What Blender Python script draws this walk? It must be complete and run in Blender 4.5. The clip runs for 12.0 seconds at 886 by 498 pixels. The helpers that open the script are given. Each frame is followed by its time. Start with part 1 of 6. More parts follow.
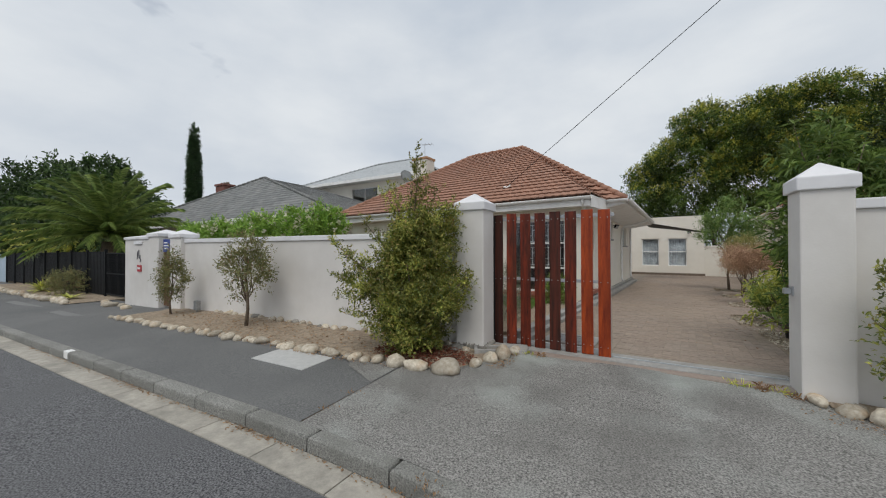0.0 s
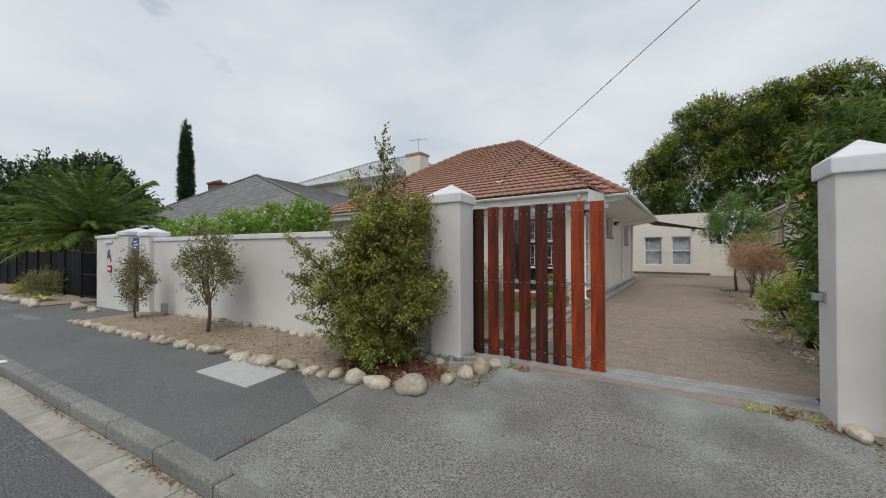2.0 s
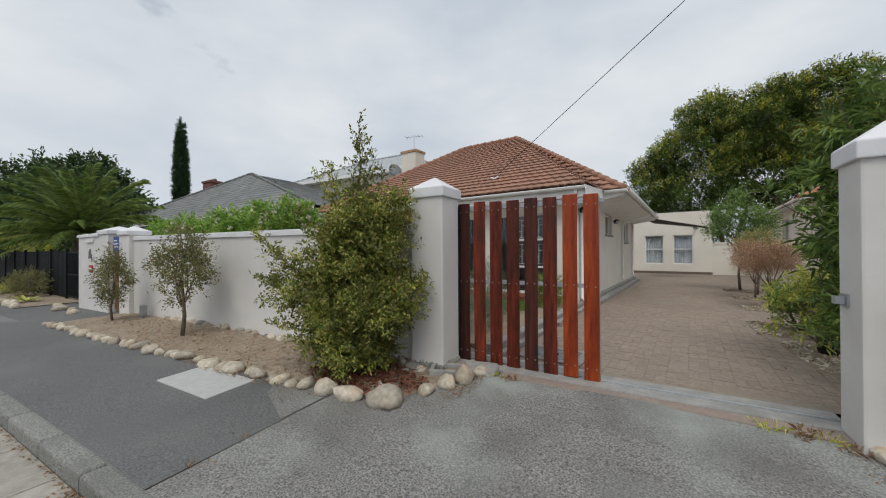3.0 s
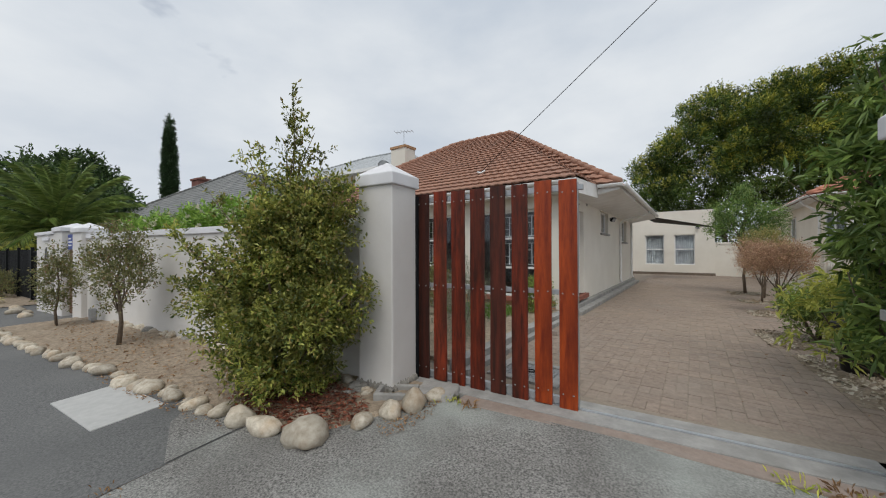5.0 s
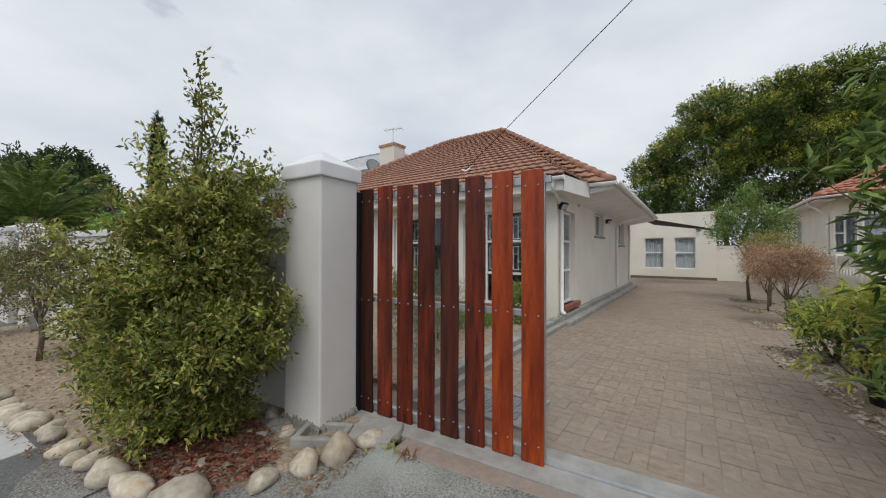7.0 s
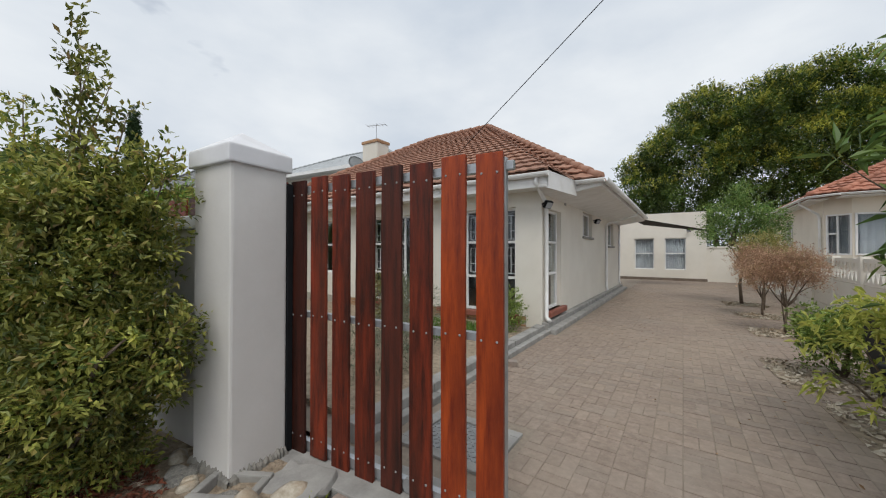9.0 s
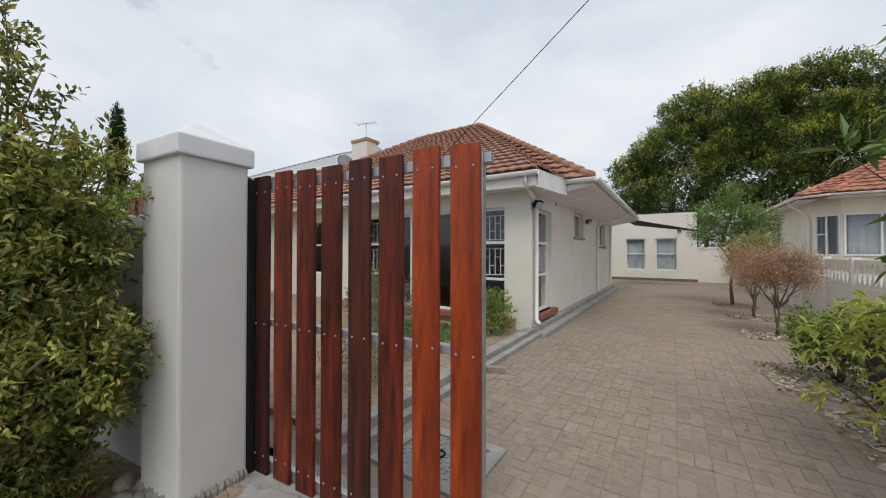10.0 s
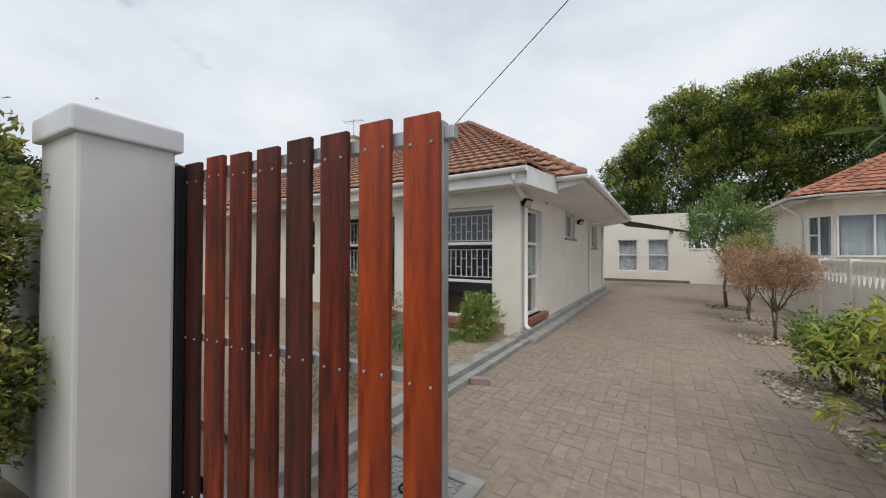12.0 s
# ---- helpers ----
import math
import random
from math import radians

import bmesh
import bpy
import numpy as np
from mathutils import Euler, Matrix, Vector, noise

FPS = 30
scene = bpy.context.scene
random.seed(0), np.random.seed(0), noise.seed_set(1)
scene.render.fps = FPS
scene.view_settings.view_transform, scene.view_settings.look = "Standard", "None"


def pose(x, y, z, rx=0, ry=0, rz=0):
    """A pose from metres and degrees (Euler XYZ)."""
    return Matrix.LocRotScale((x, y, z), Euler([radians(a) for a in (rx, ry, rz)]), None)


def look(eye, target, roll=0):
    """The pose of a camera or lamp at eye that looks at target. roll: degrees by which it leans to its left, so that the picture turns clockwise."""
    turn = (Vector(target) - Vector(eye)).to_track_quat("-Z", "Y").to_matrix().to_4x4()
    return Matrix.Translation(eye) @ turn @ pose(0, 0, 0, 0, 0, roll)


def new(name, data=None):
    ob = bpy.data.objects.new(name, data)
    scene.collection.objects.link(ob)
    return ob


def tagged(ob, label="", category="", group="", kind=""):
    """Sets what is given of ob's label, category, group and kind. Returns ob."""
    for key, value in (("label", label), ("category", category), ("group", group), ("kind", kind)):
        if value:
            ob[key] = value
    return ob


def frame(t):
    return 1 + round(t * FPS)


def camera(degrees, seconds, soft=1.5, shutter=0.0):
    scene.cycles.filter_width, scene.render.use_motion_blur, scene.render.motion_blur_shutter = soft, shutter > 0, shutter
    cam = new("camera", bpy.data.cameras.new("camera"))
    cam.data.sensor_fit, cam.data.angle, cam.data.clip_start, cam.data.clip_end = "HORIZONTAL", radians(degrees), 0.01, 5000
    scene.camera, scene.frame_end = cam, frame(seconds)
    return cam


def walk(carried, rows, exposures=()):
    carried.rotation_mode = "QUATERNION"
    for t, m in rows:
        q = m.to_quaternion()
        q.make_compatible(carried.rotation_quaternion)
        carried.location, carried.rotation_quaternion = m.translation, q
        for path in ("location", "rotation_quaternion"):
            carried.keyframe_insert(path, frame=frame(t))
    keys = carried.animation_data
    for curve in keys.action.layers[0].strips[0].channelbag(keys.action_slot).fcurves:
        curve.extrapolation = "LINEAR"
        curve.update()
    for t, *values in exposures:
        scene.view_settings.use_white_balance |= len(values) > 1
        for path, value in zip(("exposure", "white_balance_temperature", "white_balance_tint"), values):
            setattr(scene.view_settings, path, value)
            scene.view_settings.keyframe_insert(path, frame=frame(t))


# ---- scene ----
cam = camera(103.5, 12.0, soft=1.1)
PATH = [
    (0, (-0.022, 0.094, 1.436), (-1.023, 1.826, 1.455), -0.1),
    (0.5, (-0.03, 0.263, 1.435), (-1.033, 1.993, 1.452), -0.1),
    (1, (-0.022, 0.451, 1.432), (-1.03, 2.178, 1.447), -0.2),
    (1.5, (-0.005, 0.655, 1.425), (-1.016, 2.381, 1.44), -0.2),
    (2, (0.013, 0.859, 1.429), (-1.0, 2.584, 1.443), -0.2),
    (2.5, (0.024, 1.075, 1.419), (-0.993, 2.797, 1.433), -0.2),
    (3, (0.038, 1.291, 1.413), (-0.98, 3.012, 1.424), -0.3),
    (5, (0.127, 2.154, 1.397), (-0.899, 3.871, 1.408), -0.2),
    (5.5, (0.136, 2.37, 1.392), (-0.893, 4.085, 1.406), -0.1),
    (6, (0.157, 2.578, 1.401), (-0.873, 4.292, 1.418), -0.0),
    (6.5, (0.191, 2.79, 1.419), (-0.841, 4.503, 1.436), -0.0),
    (7, (0.207, 2.975, 1.452), (-0.822, 4.69, 1.47), 0.1),
    (9, (0.204, 3.617, 1.491), (-0.789, 5.354, 1.509), 0.1),
    (9.5, (0.199, 3.741, 1.493), (-0.777, 5.486, 1.512), 0.1),
    (10, (0.198, 3.854, 1.506), (-0.761, 5.609, 1.525), 0.1),
    (10.5, (0.2, 3.952, 1.507), (-0.745, 5.715, 1.532), 0.1),
    (11, (0.197, 4.047, 1.511), (-0.739, 5.814, 1.536), 0.1),
    (11.5, (0.188, 4.149, 1.502), (-0.742, 5.92, 1.529), 0.0),
    (12, (0.168, 4.245, 1.505), (-0.757, 6.018, 1.531), 0.1),
]
walk(cam, [(t, look(eye, target, roll)) for t, eye, target, roll in PATH],
     [(0, 0.0), (3, 0.0), (5.5, 0.06), (7, 0.10), (9, 0.16), (12, 0.2)])

# ---- world and light ----
SUN_EL, SUN_AZ = 58.0, 160.0
world = bpy.data.worlds.new("overcast_sky")
scene.world = world
world.use_nodes = True
wn, wl = world.node_tree.nodes, world.node_tree.links
wn.clear()
w_out = wn.new("ShaderNodeOutputWorld")
w_bg = wn.new("ShaderNodeBackground")
w_sky = wn.new("ShaderNodeTexSky")
w_sky.sky_type, w_sky.sun_disc = "NISHITA", False
w_sky.sun_elevation, w_sky.sun_rotation = radians(SUN_EL), radians(SUN_AZ)
w_co = wn.new("ShaderNodeTexCoord")
w_map = wn.new("ShaderNodeMapping")
w_map.inputs["Scale"].default_value = (1.0, 1.0, 2.2)
w_map.inputs["Location"].default_value = (0.35, 0.9, 0.2)
w_no = wn.new("ShaderNodeTexNoise")
w_no.inputs["Scale"].default_value, w_no.inputs["Detail"].default_value, w_no.inputs["Roughness"].default_value = 2.3, 7.0, 0.52
w_no2 = wn.new("ShaderNodeTexNoise")
w_no2.inputs["Scale"].default_value, w_no2.inputs["Detail"].default_value, w_no2.inputs["Roughness"].default_value = 1.5, 6.0, 0.55
w_r1 = wn.new("ShaderNodeValToRGB")
w_r1.color_ramp.elements[0].position, w_r1.color_ramp.elements[1].position = 0.32, 0.68
w_r1.color_ramp.elements[0].color, w_r1.color_ramp.elements[1].color = (6.05, 6.7, 7.55, 1), (8.2, 8.6, 9.0, 1)
w_r2 = wn.new("ShaderNodeValToRGB")
w_r2.color_ramp.elements[0].position, w_r2.color_ramp.elements[1].position = 0.25, 0.36
w_mix = wn.new("ShaderNodeMix")
w_mix.data_type = "RGBA"
wl.new(w_co.outputs["Generated"], w_map.inputs["Vector"])
wl.new(w_map.outputs["Vector"], w_no.inputs["Vector"])
wl.new(w_map.outputs["Vector"], w_no2.inputs["Vector"])
wl.new(w_no.outputs["Fac"], w_r1.inputs["Fac"])
wl.new(w_no2.outputs["Fac"], w_r2.inputs["Fac"])
wl.new(w_r2.outputs["Color"], w_mix.inputs["Factor"])
wl.new(w_sky.outputs["Color"], w_mix.inputs["A"])
wl.new(w_r1.outputs["Color"], w_mix.inputs["B"])
wl.new(w_mix.outputs["Result"], w_bg.inputs["Color"])
w_bg.inputs["Strength"].default_value = 0.09
wl.new(w_bg.outputs["Background"], w_out.inputs["Surface"])

sun_data = bpy.data.lights.new("sun", "SUN")
sun_data.energy, sun_data.angle, sun_data.color = 1.5, radians(35), (1.0, 0.965, 0.91)
sun = new("sun", sun_data)
s_az, s_el = radians(SUN_AZ), radians(SUN_EL)
sun.matrix_world = look((math.sin(s_az) * math.cos(s_el) * 50, math.cos(s_az) * math.cos(s_el) * 50, math.sin(s_el) * 50), (0, 0, 0))
scene.view_settings.exposure = 0.0

# ---- materials ----
def surf(name, c1, c2, scale=6.0, rough=0.7, bump=0.15, bscale=60.0, metal=0.0, stain=None, stain_scale=1.2, grime=None, grime_scale=2.0, per="", spread=0.0, spec=0.5, stretch=None, dist=0.004, tight=0.17, fractal=0.62):
    """A surface of two colours mixed by coarse and fine noise, with fine relief; per: 'object' or 'island' varies its brightness by spread."""
    m = bpy.data.materials.new(name)
    m.use_nodes = True
    n, k = m.node_tree.nodes, m.node_tree.links
    b = n["Principled BSDF"]
    co = n.new("ShaderNodeTexCoord")
    src = co.outputs["Object"]
    if per == "object":
        ad = n.new("ShaderNodeVectorMath")
        ad.operation = "MULTIPLY_ADD"
        k.new(n.new("ShaderNodeObjectInfo").outputs["Random"], ad.inputs[0])
        ad.inputs[1].default_value = (37.0, 91.0, 53.0)
        k.new(src, ad.inputs[2])
        src = ad.outputs["Vector"]
    if stretch:
        mp = n.new("ShaderNodeMapping")
        mp.inputs["Scale"].default_value = stretch
        k.new(src, mp.inputs["Vector"])
        src = mp.outputs["Vector"]
    no = n.new("ShaderNodeTexNoise")
    no.inputs["Scale"].default_value, no.inputs["Detail"].default_value, no.inputs["Roughness"].default_value = scale, 10, fractal
    k.new(src, no.inputs["Vector"])
    rp = n.new("ShaderNodeValToRGB")
    rp.color_ramp.elements[0].position, rp.color_ramp.elements[1].position = 0.5 - tight, 0.5 + tight
    rp.color_ramp.elements[0].color, rp.color_ramp.elements[1].color = (*c1, 1), (*c2, 1)
    k.new(no.outputs["Fac"], rp.inputs["Fac"])
    col = rp.outputs["Color"]
    for tint, size, seed in ((stain, stain_scale, 0.0), (grime, grime_scale, 7.3)):
        if not tint:
            continue
        n2 = n.new("ShaderNodeTexNoise")
        n2.noise_dimensions = "4D"
        n2.inputs["W"].default_value = seed
        n2.inputs["Scale"].default_value, n2.inputs["Detail"].default_value = size, 6
        k.new(src, n2.inputs["Vector"])
        r2 = n.new("ShaderNodeValToRGB")
        r2.color_ramp.elements[0].position, r2.color_ramp.elements[1].position = 0.48, 0.72
        r2.color_ramp.elements[1].color = (0.65, 0.65, 0.65, 1)
        k.new(n2.outputs["Fac"], r2.inputs["Fac"])
        mx = n.new("ShaderNodeMix")
        mx.data_type = "RGBA"
        k.new(r2.outputs["Color"], mx.inputs["Factor"])
        k.new(col, mx.inputs["A"])
        mx.inputs["B"].default_value = (*tint, 1)
        col = mx.outputs["Result"]
    if per:
        if per == "object":
            rnd = n.new("ShaderNodeObjectInfo").outputs["Random"]
        else:
            rnd = n.new("ShaderNodeNewGeometry").outputs["Random Per Island"]
        mr = n.new("ShaderNodeMapRange")
        mr.inputs["To Min"].default_value, mr.inputs["To Max"].default_value = 1 - spread, 1 + spread
        k.new(rnd, mr.inputs["Value"])
        hv = n.new("ShaderNodeHueSaturation")
        k.new(mr.outputs["Result"], hv.inputs["Value"])
        k.new(col, hv.inputs["Color"])
        col = hv.outputs["Color"]
    k.new(col, b.inputs["Base Color"])
    b.inputs["Roughness"].default_value, b.inputs["Metallic"].default_value = rough, metal
    b.inputs["Specular IOR Level"].default_value = spec
    if bump:
        n3 = n.new("ShaderNodeTexNoise")
        n3.inputs["Scale"].default_value, n3.inputs["Detail"].default_value = bscale, 4
        k.new(src, n3.inputs["Vector"])
        bp = n.new("ShaderNodeBump")
        bp.inputs["Strength"].default_value, bp.inputs["Distance"].default_value = bump, dist
        k.new(n3.outputs["Fac"], bp.inputs["Height"])
        k.new(bp.outputs["Normal"], b.inputs["Normal"])
    return m


def leafy(name, c1, c2, spread=0.35, c3=None, nscale=3.0):
    """Leaves: a colour for each leaf between c1 and c2, a little light passing through."""
    m = bpy.data.materials.new(name)
    m.use_nodes = True
    n, k = m.node_tree.nodes, m.node_tree.links
    b = n["Principled BSDF"]
    g = n.new("ShaderNodeNewGeometry")
    rp = n.new("ShaderNodeValToRGB")
    rp.color_ramp.elements[0].color, rp.color_ramp.elements[1].color = (*c1, 1), (*c2, 1)
    if c3:
        e = rp.color_ramp.elements.new(0.93)
        e.color = (*c3, 1)
        rp.color_ramp.elements[1].position = 0.86
        rp.color_ramp.elements[1].color = (*c2, 1)
        rp.color_ramp.elements[2].color = (*c3, 1)
    k.new(g.outputs["Random Per Island"], rp.inputs["Fac"])
    co = n.new("ShaderNodeTexCoord")
    no = n.new("ShaderNodeTexNoise")
    no.inputs["Scale"].default_value, no.inputs["Detail"].default_value = nscale, 4
    k.new(co.outputs["Object"], no.inputs["Vector"])
    mr = n.new("ShaderNodeMapRange")
    mr.inputs["From Min"].default_value, mr.inputs["From Max"].default_value = 0.3, 0.7
    mr.inputs["To Min"].default_value, mr.inputs["To Max"].default_value = 1 - spread, 1 + spread
    k.new(no.outputs["Fac"], mr.inputs["Value"])
    hv = n.new("ShaderNodeHueSaturation")
    k.new(mr.outputs["Result"], hv.inputs["Value"])
    k.new(rp.outputs["Color"], hv.inputs["Color"])
    k.new(hv.outputs["Color"], b.inputs["Base Color"])
    b.inputs["Roughness"].default_value = 0.5
    tr = n.new("ShaderNodeBsdfTranslucent")
    k.new(hv.outputs["Color"], tr.inputs["Color"])
    mx = n.new("ShaderNodeMixShader")
    mx.inputs["Fac"].default_value = 0.25
    k.new(b.outputs["BSDF"], mx.inputs[1])
    k.new(tr.outputs["BSDF"], mx.inputs[2])
    k.new(mx.outputs["Shader"], n["Material Output"].inputs["Surface"])
    return m


def glassy(name, tint, rough=0.03):
    m = bpy.data.materials.new(name)
    m.use_nodes = True
    b = m.node_tree.nodes["Principled BSDF"]
    b.inputs["Base Color"].default_value = (*tint, 1)
    b.inputs["Roughness"].default_value = rough
    b.inputs["Transmission Weight"].default_value = 1.0
    b.inputs["IOR"].default_value = 1.45
    return m


M_plaster = surf("white_wall_plaster", (0.60, 0.58, 0.555), (0.68, 0.66, 0.635), 1.6, 0.85, 0.25, 45, stain=(0.56, 0.535, 0.505), stain_scale=0.7)
M_cap = surf("pale_coping_paint", (0.66, 0.66, 0.68), (0.74, 0.74, 0.76), 3, 0.7, 0.15, 40, stain=(0.58, 0.575, 0.575), stain_scale=2.2)
M_cream = surf("cream_house_plaster", (0.71, 0.675, 0.60), (0.77, 0.735, 0.66), 1.2, 0.85, 0.2, 50, stain=(0.655, 0.615, 0.54), stain_scale=0.6)
M_cream2 = surf("beige_neighbour_plaster", (0.70, 0.64, 0.54), (0.77, 0.71, 0.61), 1.2, 0.85, 0.2, 50)
M_white = surf("white_gloss_paint", (0.74, 0.74, 0.73), (0.82, 0.82, 0.81), 4, 0.45, 0.08, 30, stain=(0.64, 0.63, 0.60), stain_scale=3)
M_concrete = surf("grey_concrete", (0.22, 0.215, 0.205), (0.36, 0.35, 0.33), 5, 0.92, 0.6, 70, stain=(0.18, 0.175, 0.16), stain_scale=2.0, grime=(0.40, 0.39, 0.365), grime_scale=4.5, fractal=0.75)
M_gutter_strip = surf("pale_gutter_concrete", (0.24, 0.225, 0.195), (0.42, 0.39, 0.335), 7, 0.9, 0.5, 80, stain=(0.20, 0.19, 0.165), stain_scale=3.2, per="object", spread=0.12, fractal=0.8)
M_kerb = surf("weathered_kerb_concrete", (0.10, 0.102, 0.094), (0.34, 0.335, 0.31), 70, 0.95, 0.9, 70, stain=(0.15, 0.15, 0.135), stain_scale=3, per="object", spread=0.12, dist=0.008, tight=0.16, fractal=0.6)
M_asphalt = surf("road_asphalt", (0.026, 0.027, 0.03), (0.19, 0.19, 0.195), 68, 0.9, 0.9, 90, stain=(0.10, 0.10, 0.103), stain_scale=1.0, dist=0.007, tight=0.13, fractal=0.55)
M_paving = surf("pavement_tar", (0.07, 0.072, 0.073), (0.18, 0.18, 0.175), 60, 0.92, 0.7, 100, stain=(0.165, 0.165, 0.16), stain_scale=0.9, grime=(0.085, 0.087, 0.088), grime_scale=0.6, dist=0.004, tight=0.17, fractal=0.6)
M_apron = surf("worn_driveway_concrete", (0.065, 0.064, 0.06), (0.34, 0.33, 0.31), 70, 0.92, 0.9, 100, stain=(0.37, 0.40, 0.37), stain_scale=0.9, grime=(0.11, 0.105, 0.097), grime_scale=1.3, dist=0.005, tight=0.15, fractal=0.58)
M_sand = surf("sandy_soil", (0.20, 0.155, 0.11), (0.42, 0.34, 0.25), 14, 0.95, 1.0, 30, stain=(0.24, 0.18, 0.125), stain_scale=2.6, dist=0.035, fractal=0.65)
M_mulch = surf("red_leaf_mulch", (0.10, 0.03, 0.018), (0.25, 0.085, 0.045), 30, 0.9, 0.9, 50, per="island", spread=0.5, dist=0.01)
M_soil = surf("dark_garden_soil", (0.12, 0.09, 0.06), (0.22, 0.17, 0.12), 9, 0.95, 0.8, 40, dist=0.02)
M_stone = surf("river_stone", (0.33, 0.28, 0.21), (0.58, 0.53, 0.44), 5, 0.85, 0.5, 30, stain=(0.40, 0.27, 0.155), stain_scale=1.6, per="object", spread=0.28)
M_stone_g = surf("grey_field_stone", (0.16, 0.155, 0.145), (0.33, 0.31, 0.27), 9, 0.88, 0.6, 30, per="object", spread=0.2)
M_wood = surf("red_stained_wood", (0.045, 0.009, 0.005), (0.20, 0.029, 0.010), 3.2, 0.46, 0.4, 60, stain=(0.03, 0.013, 0.008), stain_scale=1.0, per="object", spread=0.4, stretch=(7, 7, 0.8), spec=0.3, tight=0.14, fractal=0.68)
M_wood_hi = surf("orange_stained_wood", (0.14, 0.016, 0.0055), (0.43, 0.070, 0.011), 3.0, 0.36, 0.4, 60, stain=(0.10, 0.015, 0.006), stain_scale=0.9, stretch=(7, 7, 0.8), spec=0.35, tight=0.16, fractal=0.68)
M_wood_dk = surf("dark_weathered_red_wood", (0.024, 0.009, 0.006), (0.10, 0.021, 0.011), 2.6, 0.55, 0.4, 60, stain=(0.02, 0.008, 0.006), stain_scale=1.0, per="object", spread=0.3, stretch=(9, 9, 0.8), spec=0.3)
M_galv = surf("galvanised_steel", (0.38, 0.40, 0.42), (0.5, 0.52, 0.54), 9, 0.42, 0.05, 50, metal=0.7, stain=(0.3, 0.31, 0.32), stain_scale=5)
M_black = surf("black_painted_steel", (0.008, 0.009, 0.010), (0.014, 0.015, 0.017), 6, 0.7, 0.05, 50, spec=0.2)
M_blackplastic = surf("black_plastic", (0.012, 0.012, 0.014), (0.025, 0.025, 0.027), 6, 0.55, 0.05, 50)
M_tile = surf("terracotta_roof_tile", (0.28, 0.145, 0.098), (0.36, 0.192, 0.13), 3.2, 0.85, 0.3, 30, stain=(0.24, 0.14, 0.105), stain_scale=0.8, per="island", spread=0.07)
M_tile2 = surf("orange_roof_tile", (0.33, 0.13, 0.08), (0.45, 0.2, 0.13), 3.2, 0.8, 0.3, 30, stain=(0.25, 0.12, 0.085), stain_scale=1.4, per="island", spread=0.16)
M_slate = surf("grey_slate_roof", (0.13, 0.135, 0.135), (0.2, 0.205, 0.20), 2.5, 0.75, 0.3, 20, stain=(0.24, 0.24, 0.225), stain_scale=1.2, per="island", spread=0.13)
M_metalroof = surf("pale_grey_roof_sheet", (0.33, 0.35, 0.36), (0.42, 0.44, 0.45), 2.5, 0.6, 0.1, 20, per="island", spread=0.06)
M_brick = surf("brown_face_brick", (0.30, 0.17, 0.09), (0.46, 0.28, 0.16), 8, 0.88, 0.5, 40, per="object", spread=0.25)
M_brick_red = surf("red_chimney_brick", (0.13, 0.055, 0.045), (0.22, 0.095, 0.075), 8, 0.88, 0.5, 40, per="island", spread=0.2)
M_dkplinth = surf("dark_brick_plinth", (0.12, 0.09, 0.07), (0.2, 0.155, 0.12), 8, 0.9, 0.5, 40)
M_mortar = surf("mortar", (0.36, 0.33, 0.28), (0.44, 0.41, 0.36), 20, 0.95, 0.4, 60)
M_paver = surf("driveway_paver", (0.215, 0.165, 0.13), (0.315, 0.25, 0.20), 16, 0.92, 0.6, 90, stain=(0.27, 0.23, 0.19), stain_scale=1.1, grime=(0.33, 0.26, 0.195), grime_scale=0.7, per="object", spread=0.08)
M_paver_far = surf("driveway_paver_far", (0.215, 0.165, 0.13), (0.315, 0.25, 0.20), 16, 0.92, 0.6, 90, stain=(0.27, 0.23, 0.19), stain_scale=1.1, grime=(0.33, 0.26, 0.195), grime_scale=0.45, per="island", spread=0.08)
M_joint = surf("sandy_joint", (0.22, 0.18, 0.14), (0.29, 0.24, 0.19), 20, 0.95, 0.4, 60)
M_pinkbrick = surf("faded_pink_brick_edging", (0.22, 0.17, 0.14), (0.32, 0.255, 0.215), 9, 0.92, 0.5, 60, stain=(0.24, 0.235, 0.215), stain_scale=2.2, fractal=0.8)
M_sill = surf("red_painted_sill", (0.22, 0.075, 0.05), (0.31, 0.11, 0.075), 6, 0.6, 0.1, 40)
M_cover = surf("new_concrete_cover", (0.40, 0.40, 0.39), (0.47, 0.47, 0.455), 12, 0.9, 0.3, 90)
M_patch = surf("pale_tar_patch", (0.15, 0.15, 0.148), (0.21, 0.21, 0.205), 14, 0.92, 0.5, 90, fractal=0.85)
M_iron = surf("grey_iron_cover", (0.22, 0.225, 0.225), (0.32, 0.325, 0.325), 14, 0.7, 0.3, 60, metal=0.2)
M_bark = surf("grey_brown_bark", (0.10, 0.075, 0.052), (0.2, 0.155, 0.115), 18, 0.95, 0.8, 40, dist=0.01)
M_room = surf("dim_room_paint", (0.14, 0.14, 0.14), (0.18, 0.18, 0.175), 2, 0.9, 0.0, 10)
M_curtain = surf("grey_curtain", (0.34, 0.35, 0.37), (0.46, 0.47, 0.49), 3, 0.9, 0.0, 10)
M_glass = glassy("window_glass", (0.86, 0.92, 0.94))
M_shade = surf("brown_shade_cloth", (0.022, 0.018, 0.014), (0.034, 0.028, 0.023), 20, 0.95, 0.2, 200)
M_blue = surf("blue_sign_face", (0.02, 0.045, 0.22), (0.03, 0.06, 0.28), 9, 0.5, 0.0, 10)
M_redplate = surf("red_plate", (0.35, 0.02, 0.03), (0.45, 0.03, 0.04), 9, 0.5, 0.0, 10)
M_post = surf("grey_letter_paint", (0.12, 0.12, 0.13), (0.16, 0.16, 0.17), 9, 0.6, 0.0, 10)
